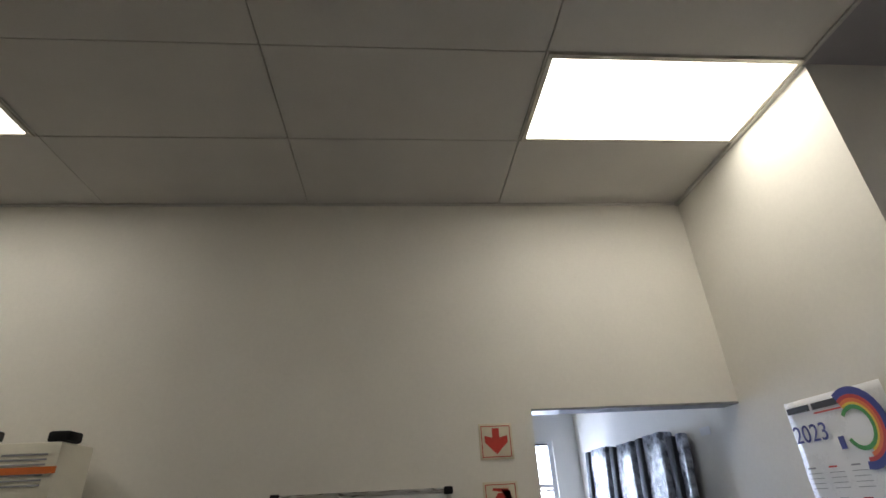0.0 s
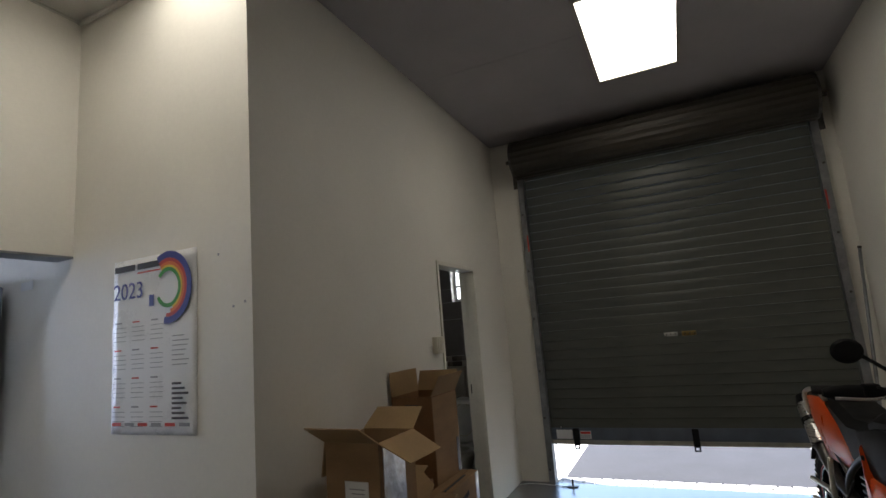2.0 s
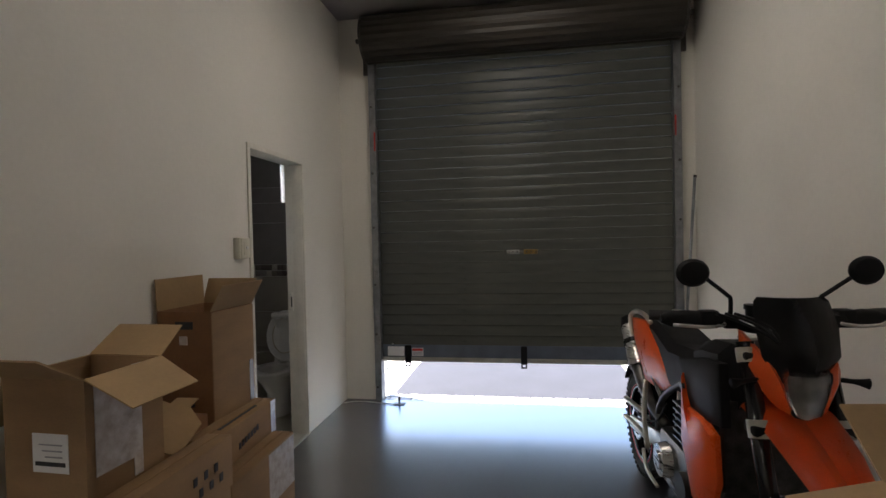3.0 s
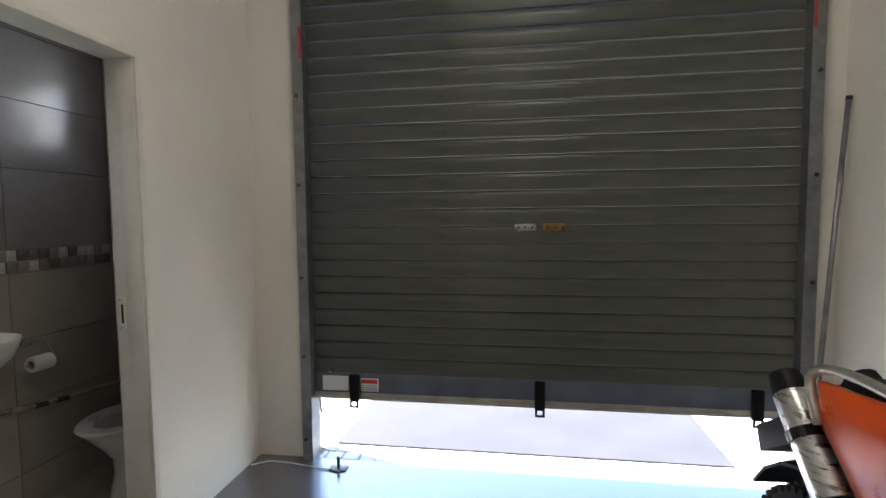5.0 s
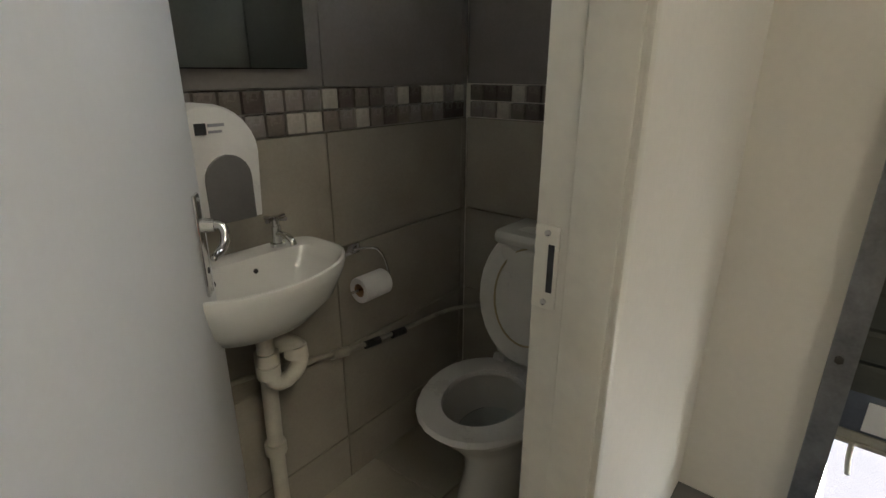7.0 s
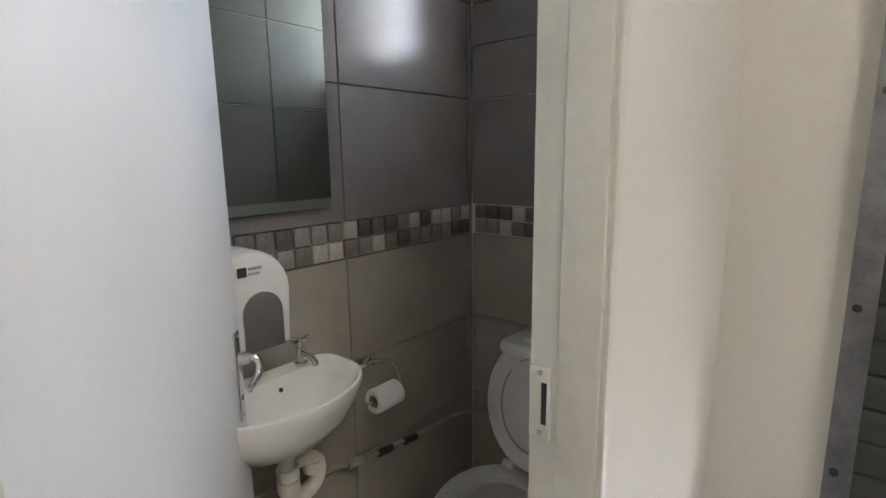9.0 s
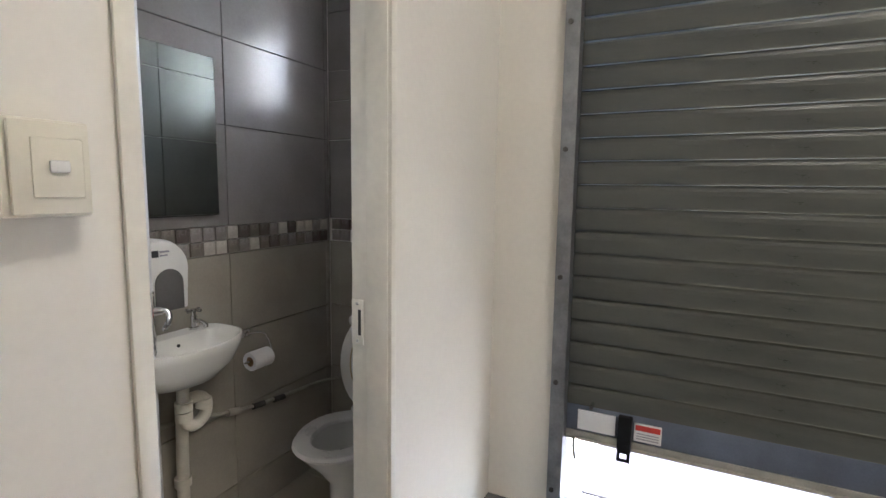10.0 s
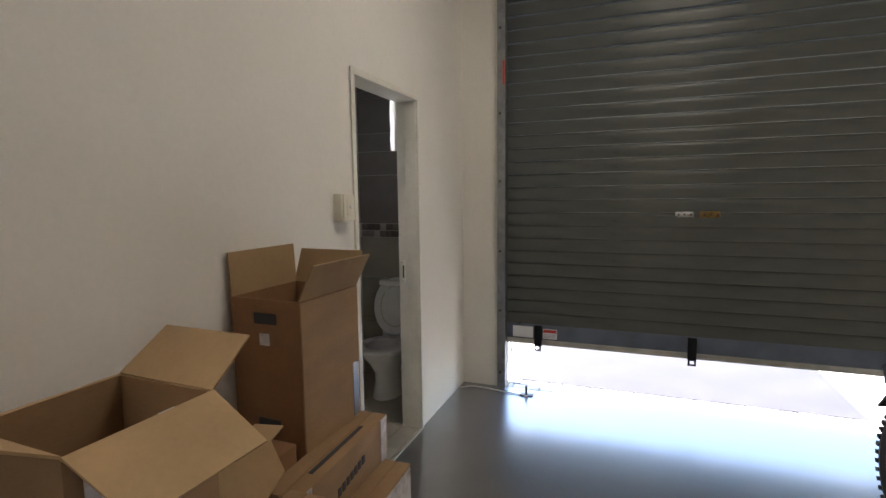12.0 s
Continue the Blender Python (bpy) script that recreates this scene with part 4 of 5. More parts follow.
def open_carton(m, w, d, h, flaps, label, mat):
    """flaps: side -> (length, angle); the sides are s, n, w, e."""
    c = thing("cardboard_box", m, label, "box", "cardboard boxes")
    t = 0.006
    for nm, b in (("s", (0, 0, 0, w, t, h)), ("n", (0, d - t, 0, w, d, h)), ("w", (0, t, 0, t, d - t, h)), ("e", (w - t, t, 0, w, d - t, h))):
        solid("side", mat, c, b)
    solid("bottom", mat, c, (t, t, 0.001, w - t, d - t, 0.007))
    ends = {"s": ((0, 0, h), (w, 0, h), (0, -1, 0)), "n": ((w, d, h), (0, d, h), (0, 1, 0)), "w": ((0, d, h), (0, 0, h), (-1, 0, 0)), "e": ((w, 0, h), (w, d, h), (1, 0, 0))}
    for side, (ln, ang, *tp) in flaps.items():
        bm = bmesh.new()
        flap(bm, *ends[side], ln, ang, *tp)
        part("flap", bm, M_CARD_IN, c, smooth=False)
    return c


def carton(m, w, d, h, label, mat):
    c = thing("cardboard_box", m, label, "box", "cardboard boxes")
    solid("body", mat, c, (0, 0, 0, w, d, h - 0.004), bevel=0.004)
    solid("flap", mat, c, (0, 0, h - 0.004, w, d / 2 - 0.002, h), bevel=0.0015)
    solid("flap", mat, c, (0, d / 2 + 0.002, h - 0.004, w, d, h), bevel=0.0015)
    return c


A = open_carton(pose(2.50, 1.405, 0.0, 0, 0, -2), 0.30, 0.29, 1.095, {"s": (0.17, 118, 0.012), "n": (0.16, 168, 0.01), "w": (0.16, 58, 0.0), "e": (0.15, 55, 0.01)}, "open brown cardboard box with splayed flaps", M_CARD)
solid("tape_patch", M_TAPE, A, (0.03, -0.003, 0.80, 0.17, -0.0005, 1.07), label="shiny clear packing tape")
solid("tape_patch", M_TAPE, A, (0.17, -0.003, 0.74, 0.205, -0.0005, 1.10), label="shiny clear packing tape")
lb = solid("shipping_label", M_PAPER, A, (-0.003, 0.06, 0.82, -0.0005, 0.185, 0.935), label="white shipping label")
solid("line_of_text", M_INK, lb, (-0.0045, 0.07, 0.84, -0.0028, 0.175, 0.852))
for k in range(3):
    solid("line_of_text", M_GREYINK, lb, (-0.0045, 0.08, 0.865 + k * 0.018, -0.0028, 0.14 + 0.01 * k, 0.869 + k * 0.018))

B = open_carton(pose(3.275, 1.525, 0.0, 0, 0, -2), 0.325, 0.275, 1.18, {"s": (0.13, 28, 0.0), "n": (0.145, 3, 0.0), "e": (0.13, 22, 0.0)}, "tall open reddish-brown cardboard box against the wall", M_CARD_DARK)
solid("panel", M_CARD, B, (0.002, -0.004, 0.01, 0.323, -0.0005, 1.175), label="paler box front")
solid("logo_block", M_GREYPLASTIC, B, (0.278, -0.0065, 0.70, 0.312, -0.0045, 0.90), label="dark rectangular maker's mark")
for zz in (1.10, 0.75):
    solid("hand_hole", M_INK, B, (-0.003, 0.09, zz, -0.0005, 0.18, zz + 0.035), bevel=0.001)
solid("tape_patch", M_TAPE, B, (-0.003, 0.12, 1.03, -0.0005, 0.16, 1.07))

C = carton(pose(3.065, 1.395, 0.0, 0, 0, 2), 0.56, 0.12, 0.69, "narrow brown cardboard box with torn tape", M_CARD)
solid("tape_patch", M_TAPE, C, (0.50, -0.003, 0.50, 0.545, -0.0005, 0.69))
solid("tape_patch", M_TAPE, C, (0.03, -0.003, 0.54, 0.06, -0.0005, 0.69))
for k in range(7):
    solid("print_mark", M_INK, C, (0.20 + k * 0.026, -0.003, 0.575 + k * 0.004, 0.218 + k * 0.026, -0.0005, 0.602 + k * 0.004))
solid("torn_edge", M_INK, C, (0.12, 0.035, 0.6905, 0.44, 0.05, 0.692))
D = carton(pose(3.02, 1.285, 0.0, 0, 0, 1.5), 0.56, 0.105, 0.54, "low brown cardboard box taped shut", M_CARD)
solid("tape_patch", M_TAPE, D, (0.30, -0.003, 0.30, 0.55, -0.0005, 0.53))
E_ = carton(pose(2.50, 1.285, 0.0, 0, 0, 0.5), 0.54, 0.108, 0.735, "grey-brown cardboard box with printed marks", M_CARD)
for k in range(6):
    solid("print_mark", M_INK, E_, (0.30 + k * 0.03, -0.003, 0.64 - 0.05 * (k % 2), 0.32 + k * 0.03, -0.0005, 0.67 - 0.05 * (k % 2)))
S_ = thing("cardboard_sheet", pose(3.02, 1.56, 0.78, 14, -20, 10), "torn loose piece of brown cardboard", "cardboard")
bm = bmesh.new()
plate(bm, [(-0.16, -0.12), (0.02, -0.13), (0.10, -0.05), (0.16, -0.06), (0.14, 0.02), (0.10, 0.03), (0.12, 0.12), (-0.14, 0.13)], 0.006, "xy", 0)
part("sheet", bm, M_CARD_IN, S_, smooth=False)
F_ = carton(pose(2.83, 1.53, 0.0, 0, 0, 0), 0.41, 0.25, 0.74, "brown cardboard box beneath the loose sheet", M_CARD_DARK)
G = open_carton(pose(2.10, -1.02, 0.0, 0, 0, 6), 0.34, 0.42, 0.96, {"n": (0.20, 98, 0.01), "e": (0.17, 45, 0.0), "s": (0.16, 15, 0.0)}, "open brown cardboard box by the motorcycle", M_CARD)

# ---- motorcycle ----
def wheel(parent, cx, r, w, name, rim_r):
    b = bmesh.new()
    prof = [(rim_r - 0.004, -w * 0.38), (r - 0.05, -w / 2), (r - 0.018, -w * 0.44), (r - 0.004, -w * 0.25), (r, 0), (r - 0.004, w * 0.25), (r - 0.018, w * 0.44), (r - 0.05, w / 2), (rim_r - 0.004, w * 0.38)]
    n_ = 48
    rings_ = [[(cx + rr * math.cos(2 * math.pi * k / n_), yy, r + rr * math.sin(2 * math.pi * k / n_)) for rr, yy in prof] for k in range(n_ + 1)]
    rows_v = [[b.verts.new(p) for p in ring_] for ring_ in rings_[:-1]]
    for i in range(n_):
        a_, c_ = rows_v[i], rows_v[(i + 1) % n_]
        for k in range(len(prof) - 1):
            b.faces.new((a_[k], a_[k + 1], c_[k + 1], c_[k]))
    for k in range(n_):
        a = 2 * math.pi * (k + 0.5) / n_
        for yy in (-w * 0.36, 0, w * 0.36):
            box(b, -0.009, -w * 0.13, -0.01, 0.009, w * 0.13, 0.010, 0, Matrix.Translation((cx, yy, r)) @ Matrix.Rotation(-a, 4, "Y") @ Matrix.Translation((r - (0.014 if yy else 0.002), 0, 0)) @ Matrix.Rotation(math.pi / 2, 4, "Y"))
    bmesh.ops.recalc_face_normals(b, faces=b.faces)
    wh = part(name, b, M_RUBBER, parent, "black knobbly tyre")
    b = bmesh.new()
    tube(b, [(cx + rim_r * math.cos(2 * math.pi * k / 40), 0, r + rim_r * math.sin(2 * math.pi * k / 40)) for k in range(40)], 0.018, 8, close=True)
    for yy in (-w * 0.36, w * 0.36):
        tube(b, [(cx + (rim_r - 0.008) * math.cos(2 * math.pi * k / 40), yy, r + (rim_r - 0.008) * math.sin(2 * math.pi * k / 40)) for k in range(40)], 0.010, 8, close=True)
    part("rim", b, M_GLOSSBLACK, wh, "black rim")
    b = bmesh.new()
    for yy in (-w * 0.42, w * 0.42):
        tube(b, [(cx + (rim_r + 0.004) * math.cos(2 * math.pi * k / 40), yy, r + (rim_r + 0.004) * math.sin(2 * math.pi * k / 40)) for k in range(40)], 0.0045, 6, close=True)
    part("rim_line", b, M_REDLINE, wh, "thin red rim line")
    barrel("hub", M_STEEL, wh, ((cx, -0.07, r), (cx, 0.07, r), 0.045))
    for k in range(14):
        a = 2 * math.pi * k / 14
        s_ = 1 if k % 2 else -1
        rod("spoke", M_STEEL, wh, [(cx + 0.04 * math.cos(a + 0.5 * s_), 0.05 * s_, r + 0.04 * math.sin(a + 0.5 * s_)), (cx + rim_r * math.cos(a), 0, r + rim_r * math.sin(a))], 0.003, seg=5, smooth=False)
    b = bmesh.new()
    tube(b, [(cx + 0.085 * math.cos(2 * math.pi * k / 28), -0.085, r + 0.085 * math.sin(2 * math.pi * k / 28)) for k in range(28)], 0.016, 6, close=True)
    for v in b.verts:
        v.co.y = -0.085 + (v.co.y + 0.085) * 0.15
    part("brake_disc", b, M_STEEL, wh, "steel brake disc")
    return wh


def panel(name, mat, parent, outline, y, th, bulge=0.0, label="", bevel=0.006):
    """A moulded side panel: an outline seen from the side, with a raised crease along its middle."""
    b = bmesh.new()
    cx_ = sum(p[0] for p in outline) / len(outline)
    cz_ = sum(p[1] for p in outline) / len(outline)
    s_ = 1 if y > 0 else -1
    rings_ = []
    for f, dy in ((1.0, -s_ * th), (1.0, 0.0), (0.94, s_ * bulge * 0.4), (0.55, s_ * bulge), (0.1, s_ * bulge * 1.15)):
        rings_.append([(cx_ + (u - cx_) * f, y + dy, cz_ + (v - cz_) * f) for u, v in outline])
    loft(b, rings_)
    return part(name, b, mat, parent, label)


def motorcycle():
    bike = thing("motorcycle", pose(4.50, -0.605, 0, 0, 0, 183.7), "parked orange and black motorcycle with knobbly tyres", "motorcycle")
    wheel(bike, 0.0, 0.315, 0.15, "rear_wheel", 0.225)
    wheel(bike, 1.60, 0.315, 0.125, "front_wheel", 0.225)
    # swingarm, frame and engine
    for yy in (-0.10, 0.10):
        b = bmesh.new()
        plate(b, [(-0.05, 0.275), (-0.05, 0.345), (0.25, 0.40), (0.55, 0.46), (0.57, 0.38), (0.25, 0.31)], 0.03, "xz", yy - 0.015, 0.006)
        part("swingarm", b, M_ALU, bike, "silver swingarm")
        barrel("axle_nut", M_STEEL, bike, ((0, yy * 1.25, 0.315), (0, yy * 0.9, 0.315), 0.02), seg=6)
    for yy in (-1, 1):
        rod("frame_tube", M_DARKSTEEL, bike, [(0.45, yy * 0.10, 0.45), (0.62, yy * 0.13, 0.66), (1.0, yy * 0.14, 0.86), (1.36, yy * 0.06, 1.02)], 0.016)
        rod("frame_tube", M_DARKSTEEL, bike, [(0.62, yy * 0.13, 0.66), (0.30, yy * 0.11, 0.78), (0.05, yy * 0.09, 0.86)], 0.012)
        rod("frame_tube", M_DARKSTEEL, bike, [(1.33, yy * 0.06, 0.95), (1.22, yy * 0.15, 0.62), (1.08, yy * 0.15, 0.36), (0.70, yy * 0.13, 0.30)], 0.014)
        rod("foot_peg_bracket", M_ALU, bike, [(0.42, yy * 0.15, 0.70), (0.45, yy * 0.17, 0.52), (0.50, yy * 0.17, 0.36)], 0.013, label="grey footpeg bracket")
        rod("foot_peg", M_ALU, bike, [(0.16, yy * 0.19, 0.52), (0.30, yy * 0.185, 0.53), (0.44, yy * 0.17, 0.535)], 0.014)
        rod("foot_peg", M_ALU, bike, [(0.18, yy * 0.20, 0.42), (0.32, yy * 0.19, 0.43), (0.47, yy * 0.17, 0.42)], 0.014)
    b = bmesh.new()
    box(b, 0.58, -0.14, 0.26, 1.06, 0.14, 0.52, 0.03)
    box(b, 0.78, -0.10, 0.50, 1.00, 0.10, 0.74, 0.02, None)
    part("engine", b, M_DARKSTEEL, bike, "dark oily engine block")
    barrel("clutch_cover", M_STEEL, bike, ((0.72, -0.14, 0.40), (0.72, -0.185, 0.40), 0.085, 0.075), ((0.72, -0.185, 0.40), (0.72, -0.195, 0.40), 0.045), label="round steel clutch cover")
    barrel("engine_cover", M_DARKSTEEL, bike, ((0.95, -0.14, 0.38), (0.95, -0.17, 0.38), 0.065))
    for k in range(6):
        solid("cooling_fin", M_DARKSTEEL, bike, (0.75, -0.125, 0.53 + k * 0.032, 1.03, 0.125, 0.538 + k * 0.032))
    rod("brake_hose", M_BLACK, bike, [(0.05, -0.11, 0.42), (0.35, -0.15, 0.47), (0.62, -0.16, 0.55), (0.75, -0.15, 0.68)], 0.006)
    rod("brake_pedal", M_ALU, bike, [(0.50, -0.19, 0.36), (0.62, -0.21, 0.31), (0.78, -0.21, 0.30)], 0.009)
    rod("shock", M_ALU, bike, [(0.50, 0, 0.42), (0.58, 0, 0.78)], 0.035, smooth=False)
    # exhausts under the tail
    for yy in (-0.105, 0.105):
        ex = barrel("silencer", M_STEEL, bike, ((0.14, yy, 0.70), (-0.06, yy, 0.90), 0.055, 0.05), label="steel silencer under the tail", seg=24)
        barrel("end_cap", M_BLACK, ex, ((-0.06, yy, 0.90), (-0.105, yy, 0.945), 0.052, 0.04), seg=24)
        barrel("band", M_GLOSSBLACK, ex, ((0.035, yy, 0.805), (0.015, yy, 0.825), 0.0565), seg=24)
        rod("header_pipe", M_DARKSTEEL, ex, [(0.14, yy, 0.70), (0.34, yy * 1.1, 0.58), (0.60, yy, 0.52)], [0.045, 0.03, 0.028])
    # tail, seat, tank
    tail = [(0.06, 0.98), (0.09, 0.87), (0.30, 0.67), (0.55, 0.68), (0.76, 0.75), (0.55, 0.90), (0.30, 1.0)]
    for yy in (-0.115, 0.115):
        panel("tail_panel", M_ORANGE, bike, tail, yy, 0.02, 0.02, "orange tail panel")
        rod("grab_rail", M_ALU, bike, [(0.10, yy * 1.15, 0.88), (0.05, yy * 1.1, 0.985), (0.12, yy * 0.95, 1.025), (0.30, yy, 1.03), (0.40, yy, 1.005)], 0.013, label="silver grab rail")
    b = bmesh.new()
    def slab(x_, w_, z0_, z1_):
        return [(x_, -w_, z0_), (x_, -w_ * 1.02, z1_ - 0.04), (x_, -w_ * 0.7, z1_), (x_, w_ * 0.7, z1_), (x_, w_ * 1.02, z1_ - 0.04), (x_, w_, z0_)]
    loft(b, [slab(0.05, 0.06, 0.94, 0.985), slab(0.18, 0.10, 0.90, 1.02), slab(0.45, 0.115, 0.84, 1.01), slab(0.70, 0.125, 0.76, 0.955), slab(0.92, 0.12, 0.76, 0.97), slab(1.02, 0.11, 0.80, 1.0)])
    part("seat", b, M_BLACK, bike, "black padded seat")
    b = bmesh.new()
    loft(b, [slab(0.95, 0.10, 0.76, 0.985), slab(1.08, 0.15, 0.72, 1.04), slab(1.20, 0.17, 0.72, 1.075), slab(1.30, 0.15, 0.80, 1.08), slab(1.36, 0.08, 0.88, 1.05)])
    part("tank", b, M_BLACK, bike, "black fuel tank")
    barrel("filler_cap", M_STEEL, bike, ((1.20, 0, 1.07), (1.20, 0, 1.085), 0.035))
    for yy in (-0.175, 0.175):
        panel("side_cover", M_BLACK, bike, [(0.98, 0.95), (1.22, 1.01), (1.36, 1.02), (1.38, 0.80), (1.20, 0.77), (1.05, 0.78)], yy, 0.03, 0.012, "black side cover")
        panel("radiator_shroud", M_ORANGE, bike, [(1.06, 0.91), (1.12, 0.79), (1.24, 0.79), (1.35, 0.76), (1.37, 0.60), (1.29, 0.42), (1.16, 0.44), (1.05, 0.64)], yy * 1.08, 0.02, 0.025, "orange radiator shroud")
        barrel("screw", M_DARKSTEEL, bike, ((1.08, yy * 1.10, 0.86), (1.08, yy * 1.17, 0.86), 0.012))
    solid("radiator", M_DARKSTEEL, bike, (1.30, -0.15, 0.55, 1.34, 0.15, 0.88))
    b = bmesh.new()
    plate(b, [(-0.30, 0.62), (-0.33, 0.70), (-0.20, 0.78), (0.02, 0.90), (0.05, 0.86), (-0.10, 0.74)], 0.13, "xz", -0.065, 0.006)
    part("plate_holder", b, M_BLACK, bike, "black rear mudguard and plate holder")
    solid("tail_light", M_RED, bike, (-0.03, -0.05, 0.91, 0.03, 0.05, 0.945), bevel=0.01)
    b = bmesh.new()
    arcs_ = [radians(20 + k * 16) for k in range(9)]
    loft(b, [[(rr * math.cos(a), yy, 0.315 + rr * math.sin(a)) for rr, yy in ((0.365, -0.075), (0.375, -0.075), (0.385, 0), (0.375, 0.075), (0.365, 0.075))] for a in arcs_])
    part("inner_mudguard", b, M_BLACK, bike)
    # fork, bars
    yo, yc = 0.03, 0.035
    for s_ in (-1, 1):
        yy = yo + s_ * 0.125
        lg = rod("fork_leg", M_GLOSSBLACK, bike, [(1.62, yy, 0.315), (1.375, yy, 1.10)], 0.029, label="black fork leg", seg=18, smooth=False)
        barrel("clamp", M_ALU, lg, ((1.396, yy, 1.035), (1.382, yy, 1.082), 0.034))
        barrel("clamp", M_ALU, lg, ((1.474, yy, 0.805), (1.458, yy, 0.86), 0.037))
        barrel("fork_foot", M_ALU, lg, ((1.625, yy, 0.29), (1.59, yy, 0.44), 0.036))
        # grip, lever, hand guard, mirror
        rod("handlebar", M_BLACK, bike, [(1.40, yo, 1.17), (1.40, yo + s_ * 0.10, 1.175), (1.37, yo + s_ * 0.20, 1.21), (1.31, yo + s_ * 0.40, 1.215)], 0.013)
        gr = rod("grip", M_RUBBER, bike, [(1.345, yo + s_ * 0.28, 1.213), (1.31, yo + s_ * 0.41, 1.215)], 0.019, smooth=False)
        b = bmesh.new()
        loft(b, [[(1.40 + 0.02 * math.cos(2 * math.pi * k / 12) - f * 0.06, yo + s_ * (0.16 + f * 0.22), 1.205 + 0.75 * h_ * math.sin(2 * math.pi * k / 12)) for k in range(12)] for f, h_ in ((0, 0.022), (0.25, 0.04), (0.6, 0.045), (0.85, 0.038), (1.0, 0.02))])
        part("hand_guard", b, M_BLACK, bike, "black hand guard")
        solid("switch_cluster", M_BLACK, bike, (1.352, yo + s_ * 0.225 - 0.03, 1.185, 1.402, yo + s_ * 0.225 + 0.03, 1.24), bevel=0.008)
        solid("lever_perch", M_BLACK, bike, (1.375, yo + s_ * 0.165 - 0.025, 1.18, 1.425, yo + s_ * 0.165 + 0.025, 1.225), bevel=0.007)
        rod("lever", M_STEEL, bike, [(1.41, yo + s_ * 0.17, 1.20), (1.44, yo + s_ * 0.24, 1.19), (1.42, yo + s_ * 0.36, 1.195)], 0.006)
        rod("mirror_stem", M_BLACK, bike, [(1.385, yo + s_ * 0.155, 1.20), (1.38, yo + s_ * 0.15, 1.275), (1.385, yo + s_ * 0.165, 1.295), (1.40, yo + s_ * 0.235, 1.35)], 0.0075)
        b = bmesh.new()
        loft(b, [[(1.40 + dx_, yo + s_ * 0.285 + rr * 1.15 * math.cos(2 * math.pi * k / 24), 1.375 + rr * math.sin(2 * math.pi * k / 24)) for k in range(24)] for dx_, rr in ((-0.012, 0.046), (0.0, 0.050), (0.015, 0.041), (0.022, 0.02))])
        mh = part("mirror_head", b, M_BLACK, bike, "round black mirror head")
        barrel("mirror_glass", M_MIRROR, mh, ((1.387, yo + s_ * 0.285, 1.375), (1.385, yo + s_ * 0.285, 1.375), 0.043))
        # front indicator
        rod("indicator", M_BLACK, bike, [(1.58, yc + s_ * 0.10, 1.03), (1.60, yc + s_ * 0.17, 1.025), (1.61, yc + s_ * 0.21, 1.02)], [0.008, 0.008, 0.018])
        # orange cowl side
        b = bmesh.new()
        def cowl(dx_, dy_):
            return [(1.50 + dx_, yc + s_ * (0.14 + dy_), 1.18), (1.54 + dx_, yc + s_ * (0.155 + dy_), 1.10), (1.60 + dx_, yc + s_ * (0.105 + dy_), 0.98), (1.625 + dx_, yc + s_ * (0.045 + dy_), 0.905), (1.655 + dx_, yc + s_ * (0.055 + dy_), 0.945), (1.66 + dx_, yc + s_ * (0.085 + dy_), 1.03), (1.63 + dx_, yc + s_ * (0.105 + dy_), 1.09)]
        loft(b, [cowl(-0.015, -0.015), cowl(0.0, 0.0), [(p[0] * 0.5 + 1.60 * 0.5, p[1] * 0.5 + (yc + s_ * 0.118) * 0.5, p[2] * 0.5 + 1.04 * 0.5) for p in cowl(0.01, 0.012)]])
        part("cowl_panel", b, M_ORANGE, bike, "orange headlight cowl side")
    barrel("reservoir", M_BLACK, bike, ((1.405, yo - 0.085, 1.20), (1.405, yo - 0.085, 1.245), 0.026), ((1.405, yo - 0.085, 1.245), (1.405, yo - 0.085, 1.262), 0.031), label="brake fluid reservoir")
    solid("triple_clamp", M_BLACK, bike, (1.345, yo - 0.15, 1.045, 1.425, yo + 0.15, 1.075), bevel=0.01)
    solid("triple_clamp", M_BLACK, bike, (1.425, yo - 0.16, 0.815, 1.505, yo + 0.16, 0.85), bevel=0.01)
    for k in range(3):
        rod("cable", M_BLACK, bike, [(1.38, yo - 0.22 + 0.03 * k, 1.20), (1.46, yo - 0.15 + 0.03 * k, 1.17), (1.48, yo - 0.06, 1.10), (1.42, yo, 0.95)], 0.005)
    solid("dash", M_BLACK, bike, (1.42, yo - 0.08, 1.17, 1.47, yo + 0.08, 1.24), bevel=0.012)
    # headlight: bowl, reflectors and a clear lens
    face = [(-0.072, 1.055), (-0.055, 1.075), (0.055, 1.075), (0.072, 1.055), (0.066, 0.99), (0.035, 0.925), (0.0, 0.91), (-0.035, 0.925), (-0.066, 0.99)]
    b = bmesh.new()
    loft(b, [[(1.54, yc + u * 0.6, 1.0 + (v - 1.0) * 0.6) for u, v in face], [(1.63, yc + u * 1.08, 0.995 + (v - 0.995) * 1.08) for u, v in face], [(1.648, yc + u * 1.08, 0.995 + (v - 0.995) * 1.08) for u, v in face], [(1.645, yc + u, v) for u, v in face], [(1.60, yc + u * 0.8, 1.0 + (v - 1.0) * 0.8) for u, v in face]])
    hl = part("headlight", b, M_BLACK, bike, "angular headlight with clear lens")
    b = bmesh.new()
    rows_h = [[(1.645 - 0.05 * (1 - f * f), yc + u * f * 0.97, 0.995 + (v - 0.995) * f * 0.97) for u, v in face] for f in (1.0, 0.75, 0.5, 0.25)]
    loft(b, rows_h)
    part("reflector", b, M_REFLECTOR, hl, "chrome faceted reflector", smooth=False)
